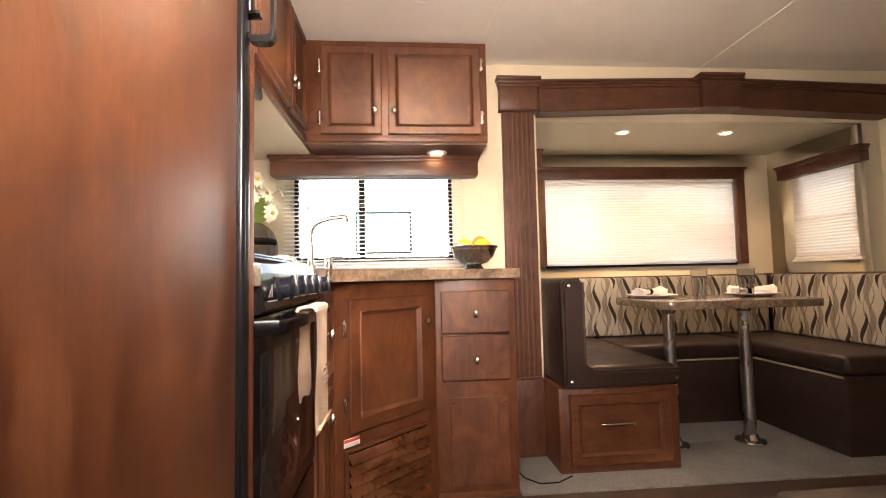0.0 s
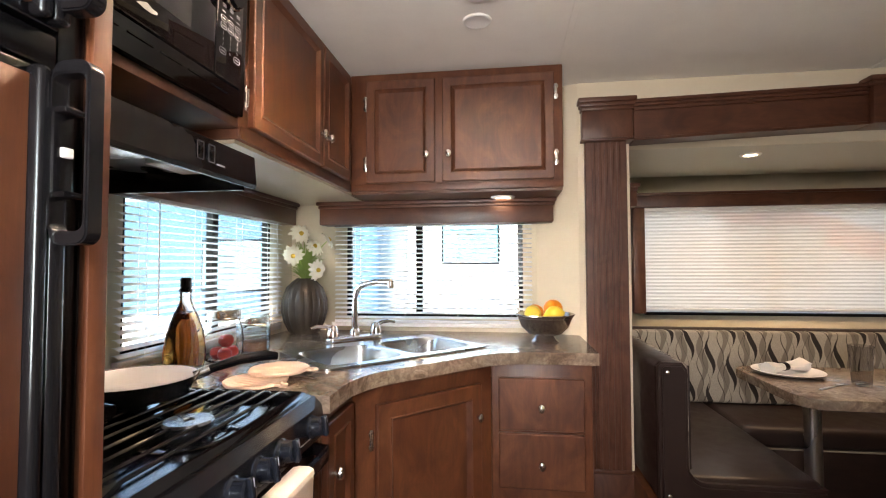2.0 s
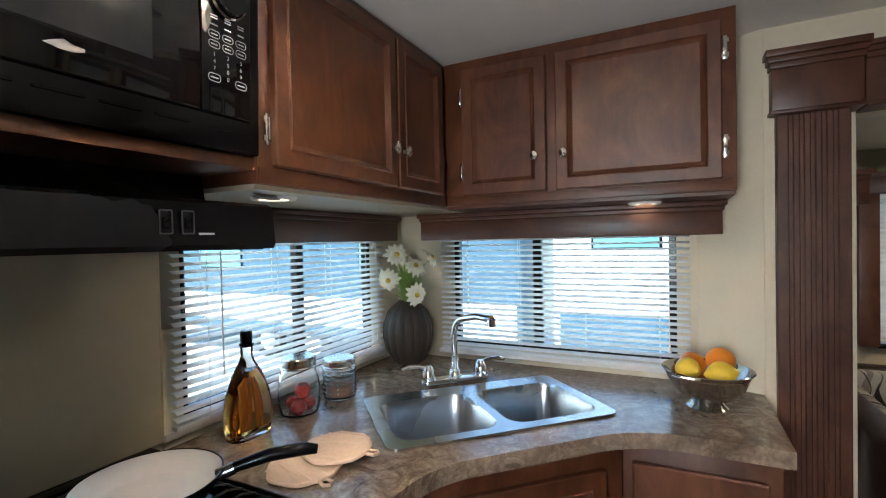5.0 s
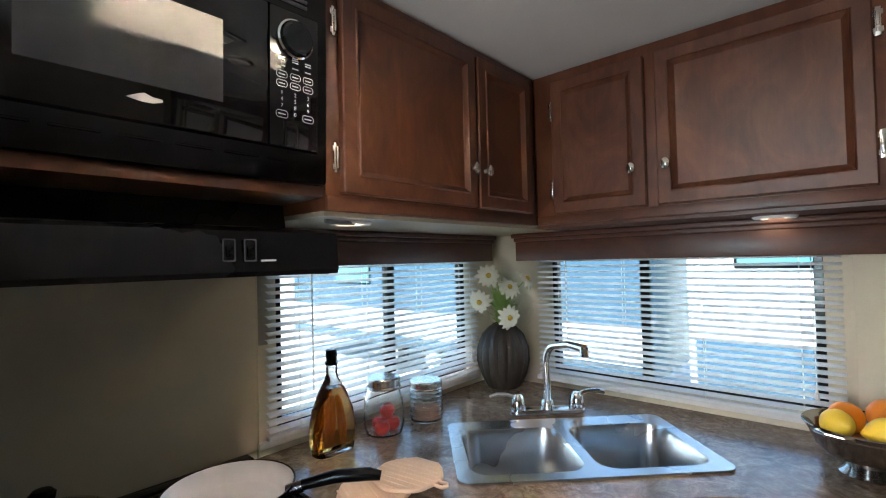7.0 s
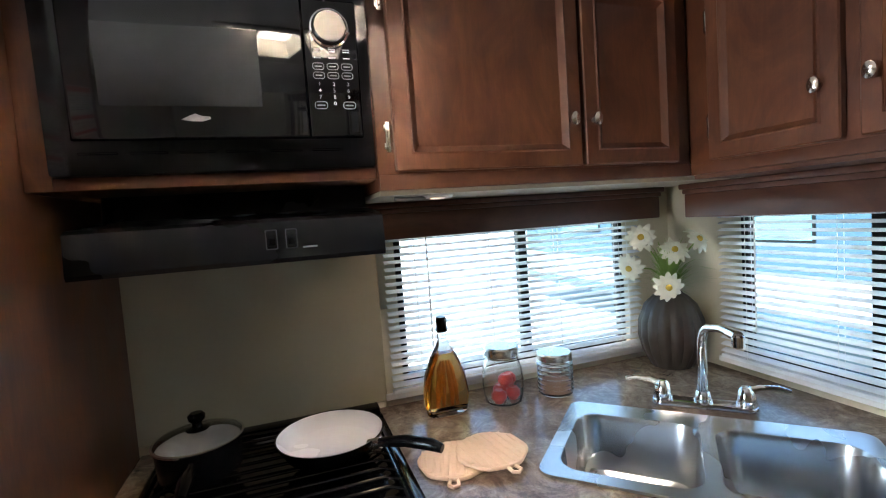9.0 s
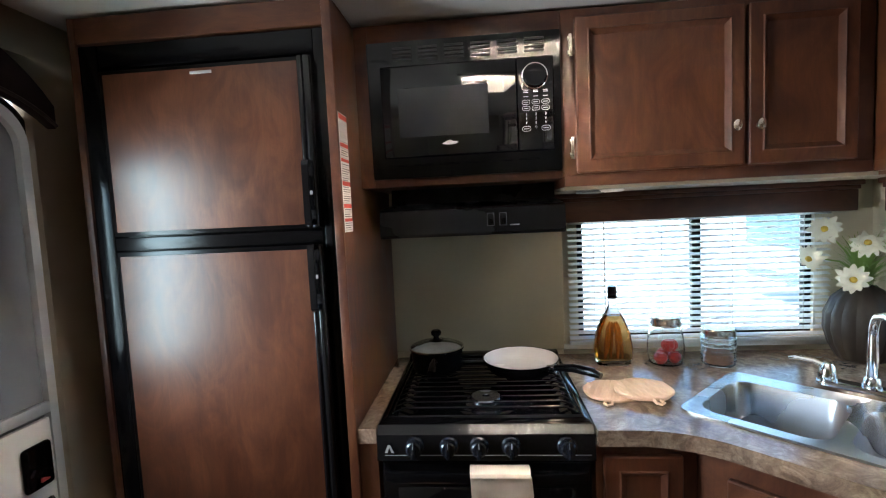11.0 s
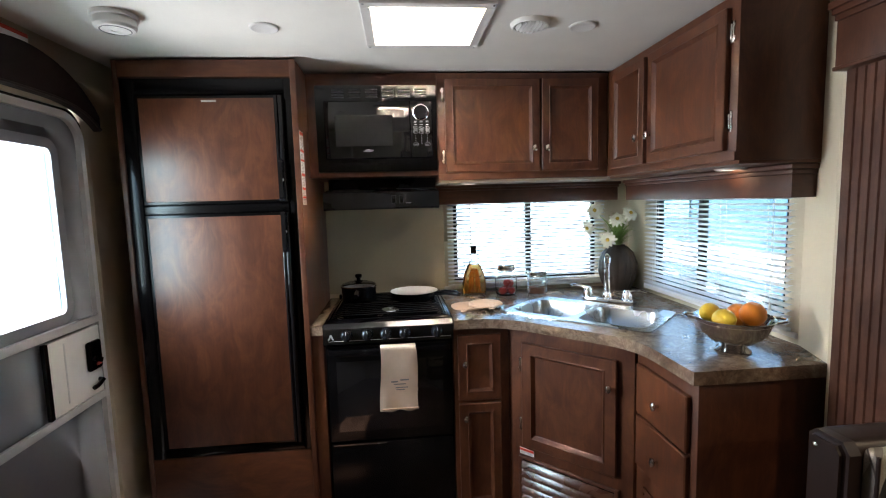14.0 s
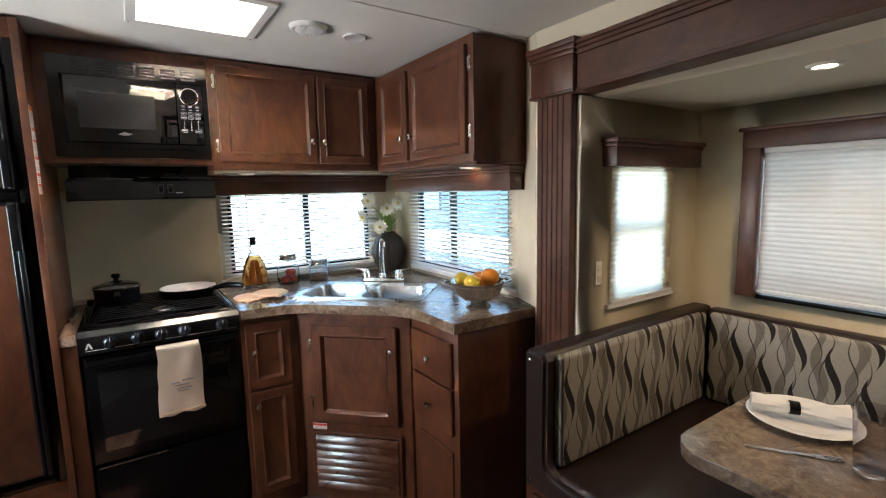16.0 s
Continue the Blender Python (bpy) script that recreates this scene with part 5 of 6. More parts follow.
for x, z in ((0.672, 0.852), (0.672, 0.425), (BX1 - 0.025, 0.425)):
    part("stud", moved(lathe([(0.008, 0), (0.007, 0.004), (0.003, 0.006), (0, 0.0065)], seg=14), Matrix.Translation((x, BY - 0.021, z)) @ Matrix.Rotation(radians(90), 4, "X")), NICKEL, endcap)
pad = part("back_pad", cushion(0.722, 0.765, BY + 0.030, 3.135, 0.487, 0.872, 0.016), FABRIC, bench, "patterned back pad with wavy ribbons")
part("piping", tube([(0.762, BY + 0.036, 0.50), (0.762, BY + 0.036, 0.866)], 0.004, 8), LEATHER, pad)
bench = thing("dinette_bench", (1.6, 3.0, 0.014), "brown vinyl bench under the wide dinette window", "bench", "dinette benches")
# base in the darkened wood, shade under the table painted in
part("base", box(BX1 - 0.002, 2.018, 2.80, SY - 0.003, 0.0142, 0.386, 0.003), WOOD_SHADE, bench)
part("ledge", box(BX1, 2.016, 2.793, 2.80, 0.378, 0.386, 0.002), UNDERSIDE, bench, "pale ledge strip")
part("seat_cushion", cushion(BX1 + 0.003, 2.017, 2.775, SY - 0.01, 0.387, 0.483, 0.03), LEATHER, bench)
part("back_cushion", cushion(0.738, 2.45, 3.165, SY - 0.004, 0.486, 0.882, 0.02), LEATHER, bench)
part("back_pad", cushion(0.768, 2.42, 3.135, 3.172, 0.487, 0.874, 0.016), FABRIC, bench, "patterned back pad with wavy ribbons")
bench = thing("dinette_bench", (2.28, 2.7, 0.014), "brown vinyl bench at the far end of the dinette", "bench", "dinette benches")
# same darkened wood here, for the shade at this end
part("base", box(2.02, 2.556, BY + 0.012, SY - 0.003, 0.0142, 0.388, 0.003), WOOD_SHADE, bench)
part("ledge", box(2.012, 2.02, BY + 0.02, 2.79, 0.378, 0.388, 0.002), UNDERSIDE, bench, "pale ledge strip")
part("seat_cushion", cushion(2.019, 2.49, BY, SY - 0.01, 0.39, 0.485, 0.03), LEATHER, bench)
part("back_cushion", cushion(2.465, 2.556, BY - 0.004, SY - 0.004, 0.489, 0.885, 0.02), LEATHER, bench)
part("back_pad", cushion(2.432, 2.472, BY + 0.03, 3.133, 0.487, 0.874, 0.016), FABRIC, bench, "patterned back pad with wavy ribbons")

# ---- table and what lies on it ----
TZ = 0.765
table = thing("dinette_table", (1.6, 2.5, 0.014), "speckled laminate dinette table on two metal legs", "table")
part("tabletop", prism(rounded(1.13, 1.985, 2.21, 2.765, 0.09, 8), TZ - 0.038, TZ, 0.004), LAMINATE, table)
for x in (1.315, 1.735):
    leg = part("leg", lathe([(0.030, 0.022), (0.030, TZ - 0.05)], (x, 2.49, 0), 20), STEEL, table)
    part("floor_socket", lathe([(0.075, 0.0145), (0.072, 0.020), (0.045, 0.026), (0.034, 0.05), (0.0305, 0.052)], (x, 2.49, 0), 24), CHROME, leg)
    part("top_socket", lathe([(0.034, TZ - 0.075), (0.045, TZ - 0.05), (0.08, TZ - 0.042), (0.08, TZ - 0.0385)], (x, 2.49, 0), 24), CHROME, leg)


def plate(x, y, label):
    p = thing("plate", (x, y, TZ), label, "plate", "place settings")
    part("dish", lathe([(0.0, 0.004), (0.075, 0.004), (0.085, 0.009), (0.128, 0.020), (0.131, 0.018), (0.088, 0.004), (0.07, 0.0005), (0, 0.0005)], (x, y, TZ), 40), CHINA, p)
    return p


def napkin(x, y, turn, label):
    n = thing("napkin", (x, y, TZ + 0.012), label, "napkin", "place settings")
    own = bmesh.new()
    rings = []
    for i in range(17):
        u = i / 16
        w = 0.016 + 0.020 * abs(u - 0.45) ** 0.8 * 1.9
        ring = []
        for k in range(14):
            a = 2 * math.pi * k / 14
            rr = w * (1 + 0.16 * math.sin(5 * a + u * 7) + 0.06 * math.sin(11 * a))
            ring.append(own.verts.new((-0.11 + 0.22 * u, rr * math.cos(a), 0.022 + max(-0.02, 0.62 * rr * math.sin(a)))))
        rings.append(ring)
    for a, b in zip(rings, rings[1:]):
        for k in range(14):
            own.faces.new((a[k], a[(k + 1) % 14], b[(k + 1) % 14], b[k]))
    own.faces.new(rings[0]), own.faces.new(rings[-1])
    m = Matrix.Translation((x, y, TZ + 0.012)) @ Matrix.Rotation(radians(turn), 4, "Z")
    part("cloth", moved(own, m), LINEN, n)
    part("napkin_ring", moved(moved(lathe([(0.019, -0.012), (0.021, -0.012), (0.021, 0.012), (0.019, 0.012), (0.019, -0.012)], seg=20), Matrix.Translation((-0.01, 0, 0.022)) @ Matrix.Rotation(radians(90), 4, "Y") @ Matrix.Diagonal((0.85, 1.08, 1, 1))), m), BLACKSATIN, n, "dark napkin ring")
    return n


def tumbler(x, y, label):
    g = thing("tumbler", (x, y, TZ), label, "glass", "place settings")
    part("cup", lathe([(0, 0.0005), (0.030, 0.0005), (0.031, 0.004), (0.041, 0.150), (0.0395, 0.150), (0.0295, 0.010), (0, 0.009)], (x, y, TZ), 32), SMOKE, g)
    return g


def fork(x, y, turn):
    c = thing("fork", (x, y, TZ), "stainless steel fork lying beside the plate", "cutlery", "place settings")
    m = Matrix.Translation((x, y, TZ + 0.001)) @ Matrix.Rotation(radians(turn), 4, "Z")
    part("handle", moved(box(-0.10, 0.04, -0.006, 0.006, 0, 0.003, 0.0012), m), STEEL, c)
    part("head", moved(box(0.04, 0.062, -0.011, 0.011, 0, 0.003, 0.0012), m), STEEL, c)
    for k in range(4):
        y0 = -0.0105 + k * 0.006
        part("tine", moved(box(0.060, 0.098, y0, y0 + 0.003, 0, 0.0025, 0.0008, seg=1), m), STEEL, c)


plate(1.29, 2.60, "white china dinner plate set on the dinette table")
napkin(1.28, 2.60, 28, "white linen napkin in a dark ring on the plate")
plate(1.84, 2.55, "white china dinner plate set on the dinette table")
napkin(1.835, 2.55, -20, "white linen napkin in a dark ring on the plate")
tumbler(1.47, 2.45, "smoked clear tumbler standing on the dinette table")
tumbler(1.70, 2.41, "smoked clear tumbler standing on the dinette table")
fork(1.34, 2.40, 35)

# ---- ceiling fittings ----
vent = thing("roof_vent", ((VX0 + VX1) / 2, (VY0 + VY1) / 2, TOP), "white roof vent with a glowing translucent lid", "roof vent")
own = bmesh.new()
for x0, x1, y0, y1 in ((VX0 - 0.025, VX0 + 0.006, VY0 - 0.025, VY1 + 0.025), (VX1 - 0.006, VX1 + 0.025, VY0 - 0.025, VY1 + 0.025), (VX0 + 0.006, VX1 - 0.006, VY0 - 0.025, VY0 + 0.006), (VX0 + 0.006, VX1 - 0.006, VY1 - 0.006, VY1 + 0.025)):
    box(x0, x1, y0, y1, TOP - 0.010, TOP - 0.0005, 0.002, own, 1)
part("garnish_ring", own, WHITE, vent)
for x0, x1, y0, y1 in ((VX0, VX0 + 0.004, VY0, VY1), (VX1 - 0.004, VX1, VY0, VY1), (VX0, VX1, VY0, VY0 + 0.004), (VX0, VX1, VY1 - 0.004, VY1)):
    part("liner", box(x0, x1, y0, y1, TOP - 0.0004, TOP + 0.118), CEILING, vent, "cream shaft liner")
part("lid", box(VX0 - 0.01, VX1 + 0.01, VY0 - 0.01, VY1 + 0.01, TOP + 0.119, TOP + 0.124), LID, vent, "translucent white lid")
part("lid_bar", box(VX0 + 0.004, VX1 - 0.004, 1.352, 1.368, TOP + 0.098, TOP + 0.108, 0.002), WHITE, vent)
for x, y in ((VX0 - 0.015, VY0 - 0.015), (VX1 + 0.015, VY0 - 0.015), (VX0 - 0.015, VY1 + 0.015), (VX1 + 0.015, VY1 + 0.015)):
    part("screw", lathe([(0.004, -0.0100), (0.003, -0.012), (0, -0.0122)], (x, y, TOP), 8), STEEL, vent)
for x, y in ((0.03, 1.887), (-0.003, 0.842)):
    c = thing("blank_cover", (x, y, TOP), "round white blanking cover on the ceiling", "ceiling cover", "ceiling covers")
    part("disc", lathe([(0.046, -0.0003), (0.045, -0.005), (0.040, -0.007), (0.034, -0.0045), (0, -0.0045)], (x, y, TOP), 32), WHITE, c)
v = thing("ceiling_vent", (0.05, 1.702, TOP), "round white ceiling air vent with a turning louvre", "air vent")
part("outer_ring", lathe([(0.066, -0.0003), (0.064, -0.008), (0.058, -0.014), (0.052, -0.013), (0.050, -0.002)], (0.05, 1.702, TOP), 36), WHITE, v)
part("throat", lathe([(0.050, -0.003), (0, -0.003)], (0.05, 1.702, TOP), 36), GREYINK, v)
for k in range(7):
    h = math.sqrt(0.05 ** 2 - (0.013 * (k - 3)) ** 2) - 0.001
    part("louvre", moved(box(-h, h, -0.0012, 0.0012, -0.007, 0.007), Matrix.Translation((0.05, 1.702 + 0.013 * (k - 3), TOP - 0.011)) @ Matrix.Rotation(radians(35), 4, "X")), WHITE, v)
d = thing("smoke_alarm", (0.085, 0.44, TOP), "round ivory smoke alarm on the ceiling", "smoke alarm")
b = part("body", lathe([(0.062, -0.0003), (0.062, -0.012), (0.056, -0.014), (0.056, -0.034), (0.050, -0.042), (0.012, -0.045), (0.010, -0.043), (0, -0.043)], (0.085, 0.44, TOP), 36), WHITE, d)
part("slot", lathe([(0.038, -0.0442), (0.040, -0.0452), (0.042, -0.0438)], (0.085, 0.44, TOP), 36), GREYINK, b)

# ---- entry door ----
DX0, DX1 = -0.262, 0.338
door = thing("door_1", (0.04, S, 0), "grey entry door with a bright window and white aluminium frame", "door", kind="structure")
DWX0, DWX1, DWZ0, DWZ1 = -0.110, 0.220, 1.074, 1.648
own = walled("y", S - 0.036, -0.012, DX0, DX1, 0.006, 1.775, [(DWX0, DWX1, DWZ0, DWZ1)])
part("skin", own, GREY, door, "grey pebbled door skin")
my = Matrix(((1, 0, 0, 0), (0, 0, -1, S - 0.014), (0, 1, 0, 0), (0, 0, 0, 1)))
own = ring_prism(rounded(DWX0 - 0.028, DWX1 + 0.028, DWZ0 - 0.028, DWZ1 + 0.028, 0.05), rounded(DWX0 + 0.006, DWX1 - 0.006, DWZ0 + 0.006, DWZ1 - 0.006, 0.025), 0.006, 0.022)
part("window_trim", moved(own, my), GREY, door, "grey rounded window trim")
p = part("pane", box(DWX0, DWX1, S - 0.0445, S - 0.0405, DWZ0, DWZ1), PANE, door)
p.visible_shadow = False


def arch_top(x0, x1, z0, z1, r, n=8):
    return [(x0, z0), (x1, z0)] + [(x1 - r + r * math.cos(radians(90 * i / n)), z1 - r + r * math.sin(radians(90 * i / n))) for i in range(n + 1)] + [(x0 + r - r * math.sin(radians(90 * i / n)), z1 - r + r * math.cos(radians(90 * i / n))) for i in range(n + 1)]


part("screen_frame", moved(ring_prism(arch_top(DX0, DX1, 0.004, 1.778, 0.10), arch_top(DX0 + 0.022, DX1 - 0.022, 0.03, 1.754, 0.085), -0.006, 0.012), my), ALU, door, "white aluminium screen frame")
for z in (1.028, 0.735):
    part("cross_rail", box(DX0 + 0.022, DX1 - 0.022, S - 0.022, S - 0.006, z - 0.014, z + 0.014, 0.003), ALU, door)
part("divider", box(0.020, 0.038, S - 0.021, S - 0.008, 0.749, 1.004, 0.002), BLACKSATIN, door)
lp = part("latch_panel", box(DX0 + 0.024, 0.018, S - 0.024, S - 0.010, 0.750, 1.003, 0.003), WHITE, door, "white sliding latch panel")
part("groove", box(-0.055, -0.048, S - 0.0105, S - 0.0085, 0.775, 0.985, 0.001), ALU, lp)
lt = part("latch_box", box(-0.222, -0.150, S - 0.011, S + 0.008, 0.845, 0.955, 0.010, seg=3), BLACKSATIN, lp, "black latch housing")
part("lever", moved(box(-0.020, 0.030, -0.006, 0.008, -0.010, 0.010, 0.004), Matrix.Translation((-0.185, S + 0.012, 0.885)) @ Matrix.Rotation(radians(-25), 4, "Y")), BLACKSATIN, lt)
part("lock_tab", box(-0.202, -0.180, S + 0.007, S + 0.013, 0.862, 0.872, 0.002), REDINK, lt, "red lock tab")
part("thumb_catch", tube([(-0.215, S - 0.008, 0.800), (-0.205, S + 0.010, 0.800), (-0.175, S + 0.012, 0.790), (-0.155, S + 0.006, 0.785)], 0.008, 8), BLACKSATIN, lp)
own = bmesh.new()
ring_prism(arch_top(DX0 - 0.030, DX1 + 0.030, 0.0, 1.80, 0.13), arch_top(DX0 - 0.003, DX1 + 0.003, 0.0, 1.782, 0.105), 0.006, 0.020, own)
part("jamb_trim", moved(own, my), BLACKSATIN, door, "dark rubber-edged jamb")
own = bmesh.new()
low, high = [], []
for i in range(25):
    x = -0.305 + 0.69 * i / 24
    u = (x - 0.04) / 0.345
    high.append((x, 1.945 - 0.135 * u * u - 0.03 * u ** 6))
    low.append((x, 1.800 - 0.075 * abs(u) ** 3.5))
prism(low + high[::-1], 0, 0.030, 0.004, own)
arch = thing("door_valance", (0.04, S, 1.8), "dark brown padded arch valance over the entry door", "valance")
part("board", moved(own, Matrix(((1, 0, 0, 0), (0, 0, 1, S + 0.0015), (0, 1, 0, 0), (0, 0, 0, 1)))), plain("dark_brown_trim", (0.018, 0.009, 0.008), 0.5, 0, 0.2, 60, 0.1, 0.2), arch)
part("piping", tube([(x, S + 0.0305, z + 0.006) for x, z in low], 0.005, 8), LEATHER, arch, "sewn edge piping")
st = thing("notice_sticker", (0.03, S, 1.95), "small white and red notice sticker above the door", "sticker")
part("sheet", box(-0.03, 0.085, S + 0.0005, S + 0.0015, 1.945, 1.982), PAPER, st)
part("red_band", box(-0.03, 0.085, S + 0.0015, S + 0.002, 1.970, 1.982), REDINK, st)

mat_ = thing("floor_mat", (1.9, 1.5, 0), "taupe cut-pile floor mat on the vinyl floor", "mat")
part("mat_top", prism(rounded(1.40, 2.35, 1.10, 1.95, 0.05, 6), 0.0005, 0.012, 0.004), TAUPE, mat_)
cord = thing("power_cord", (0.5, 2.2, 0.014), "black cord lying on the carpet beside the post", "cord")
part("cable", tube([(0.43, 2.30, 0.017), (0.45, 2.19, 0.017), (0.50, 2.13, 0.017), (0.58, 2.13, 0.017), (0.66, 2.185, 0.017)], 0.003, 6), BLACKSATIN, cord)

# ---- things on the worktop and stove ----
bx, by = -0.762, 1.628
bot = thing("bottle", (bx, by, CT), "clear glass bottle of amber oil with peppers and dark stopper", "bottle")


def square_lathe(rows_, c, bm=None):
    """Rows of (half width along y, half depth along x, height), with rounded section."""
    own = bmesh.new()
    rings = []
    for a, b, h in rows_:
        ring = []
        for k in range(32):
            t = 2 * math.pi * k / 32
            cs, sn = math.cos(t), math.sin(t)
            e = 0.62
            ring.append(own.verts.new((c[0] + b * math.copysign(abs(cs) ** e, cs), c[1] + a * math.copysign(abs(sn) ** e, sn), c[2] + h)))
        rings.append(ring)
    for a, b in zip(rings, rings[1:]):
        for k in range(32):
            own.faces.new((a[k], a[(k + 1) % 32], b[(k + 1) % 32], b[k]))
    own.faces.new(rings[0]), own.faces.new(rings[-1])
    return joined(own, bm)


c = (bx, by, CT + 0.0005)
part("glass_body", square_lathe([(0.050, 0.028, 0), (0.055, 0.031, 0.003), (0.060, 0.034, 0.03), (0.062, 0.035, 0.06), (0.054, 0.032, 0.11), (0.036, 0.024, 0.155), (0.018, 0.016, 0.185), (0.0125, 0.0125, 0.20), (0.0125, 0.0125, 0.222), (0.015, 0.015, 0.224), (0.015, 0.015, 0.231)], c), GLASS, bot)
oil = part("oil", square_lathe([(0.050, 0.024, 0.018), (0.0545, 0.0285, 0.03), (0.0565, 0.0295, 0.06), (0.0485, 0.0265, 0.11), (0.032, 0.020, 0.150), (0.024, 0.016, 0.165)], c), OIL, bot, "amber infused oil")
for k, (dy, tilt) in enumerate(((-0.028, 6), (-0.010, -4), (0.010, 5), (0.027, -7))):
    own = tube([(bx + 0.006 * (-1) ** k, by + dy, CT + 0.024), (bx + 0.004, by + dy * 0.9 + tilt * 0.0006, CT + 0.07), (bx, by + dy * 0.55, CT + 0.125), (bx, by + dy * 0.35, CT + 0.145)], [0.004, 0.0085, 0.006, 0.002], 8)
    part("pepper", own, PEPPER, bot)
part("stopper", lathe([(0.0115, 0.222), (0.0135, 0.232), (0.0145, 0.236), (0.0145, 0.258), (0.0125, 0.262), (0, 0.262)], c, 20), BLACKSATIN, bot, "dark stopper")


def jar(x, y, prof, lid_r, lid_z, lid_h, label, ribs=0):
    j = thing("jar", (x, y, CT), label, "jar", "worktop jars")
    at = (x, y, CT + 0.0005)
    inner = [(max(r - 0.0035, 0), h + (0.004 if r < 1e-4 or h < 0.01 else 0)) for r, h in prof[::-1]]
    part("glass", lathe(prof + inner, at, 40, ribs=ribs, depth=0.02), GLASS, j)
    lid = part("lid", lathe([(lid_r - 0.001, lid_z), (lid_r, lid_z + 0.002), (lid_r, lid_z + lid_h - 0.004), (lid_r - 0.003, lid_z + lid_h), (0, lid_z + lid_h + 0.001)], at, 36), NICKEL, j, "brushed metal lid")
    part("lid_bead", lathe([(lid_r, lid_z), (lid_r + 0.0015, lid_z + 0.003), (lid_r, lid_z + 0.006)], at, 36), NICKEL, lid)
    return j


jx, jy = -0.755, 1.795
j = jar(jx, jy, [(0, 0), (0.040, 0), (0.050, 0.006), (0.056, 0.03), (0.057, 0.065), (0.053, 0.100), (0.046, 0.122), (0.045, 0.132)], 0.048, 0.130, 0.030, "swirled glass jar with red fruit and metal lid", 20)
for dx, dy, h in ((0.018, -0.022, 0.026), (0.012, 0.024, 0.026), (-0.022, 0.0, 0.026), (0.008, 0.004, 0.064), (-0.008, 0.022, 0.060)):
    own = lathe([(0, -0.021), (0.012, -0.018), (0.021, -0.004), (0.020, 0.008), (0.012, 0.017), (0.003, 0.0165), (0, 0.015)], (jx + dx, jy + dy, CT + h), 16)
    part("fruit", own, REDFRUIT, j, "glossy red fruit")
prof = [(0, 0), (0.046, 0), (0.049, 0.004)]
for k in range(6):
    z = 0.010 + k * 0.0135
    prof += [(0.0485, z), (0.0515, z + 0.005), (0.0515, z + 0.008), (0.0485, z + 0.012)]
prof += [(0.047, 0.096)]
jx, jy = -0.745, 1.957
j = jar(jx, jy, prof, 0.050, 0.094, 0.026, "ribbed glass canister with brown cereal and metal lid")
part("cereal", lathe([(0, 0.006), (0.042, 0.006), (0.043, 0.03), (0.041, 0.038), (0.02, 0.043), (0, 0.041)], (jx, jy, CT), 28), OATS, j)

vx, vy = -0.765, 2.405
vase = thing("vase", (vx, vy, CT), "round dark ribbed vase of white daisies in the counter corner", "vase")
part("pot", lathe([(0, 0.0005), (0.055, 0.0005), (0.062, 0.008), (0.082, 0.05), (0.094, 0.10), (0.092, 0.15), (0.074, 0.20), (0.048, 0.228), (0.036, 0.236), (0.034, 0.240), (0.030, 0.238), (0.034, 0.226), (0.05, 0.19), (0, 0.18)], (vx, vy, CT), 48, ribs=16, depth=0.075), VASE, vase)
mouth = Vector((vx, vy, CT + 0.235))
rnd = random.Random(11)
HEADS = [(-0.715, 2.255, 1.362, (0.75, -0.6, 0.25)), (-0.735, 2.225, 1.270, (0.3, -0.75, -0.3)), (-0.660, 2.300, 1.212, (0.8, -0.5, -0.1)), (-0.705, 2.372, 1.315, (0.6, -0.3, 0.5)), (-0.66, 2.42, 1.345, (0.7, 0.2, 0.5))]
for x, y, z, d in HEADS:
    hd, dr_ = Vector((x, y, z)), Vector(d).normalized()
    mid = (mouth + hd) / 2 + Vector((0, 0, 0.03)) - dr_ * 0.015
    stem = part("stem", tube([mouth - Vector((0, 0, 0.03)), mouth + (mid - mouth) * 0.4 + Vector((0, 0, 0.02)), mid, hd - dr_ * 0.008], [0.003, 0.0026, 0.0024, 0.002], 7), STEM, vase, "thin green stem")
    M = Matrix.Translation(hd) @ dr_.to_track_quat("Z", "Y").to_matrix().to_4x4()
    for ring, (n, ln, lift) in enumerate(((12, 0.040, 0.006), (9, 0.030, 0.014))):
        for k in range(n):
            own = bmesh.new()
            L_ = ln * rnd.uniform(0.85, 1.1)
            pts = []
            for i in range(6):
                u = i / 5
                w = 0.0100 * math.sin(math.pi * (0.18 + 0.72 * u)) * (1.0 if u < 0.95 else 0.7)
                h = lift * u - 0.016 * u * u * rnd.uniform(0.6, 1.3)
                pts.append([own.verts.new((0.005 + L_ * u, s * w, h - 0.002 * abs(s))) for s in (-1, 0, 1)])
            for a, b in zip(pts, pts[1:]):
                for i in range(2):
                    own.faces.new((a[i], a[i + 1], b[i + 1], b[i]))
            moved(own, M @ Matrix.Rotation(2 * math.pi * (k + 0.5 * ring + rnd.uniform(-0.15, 0.15)) / n, 4, "Z"))
            part("petal", own, PETAL, stem, "", 1.2)
    part("flower_centre", moved(lathe([(0.0095, 0.0), (0.009, 0.006), (0.005, 0.009), (0, 0.0095)], seg=14), M), POLLEN, stem)
own = bmesh.new()
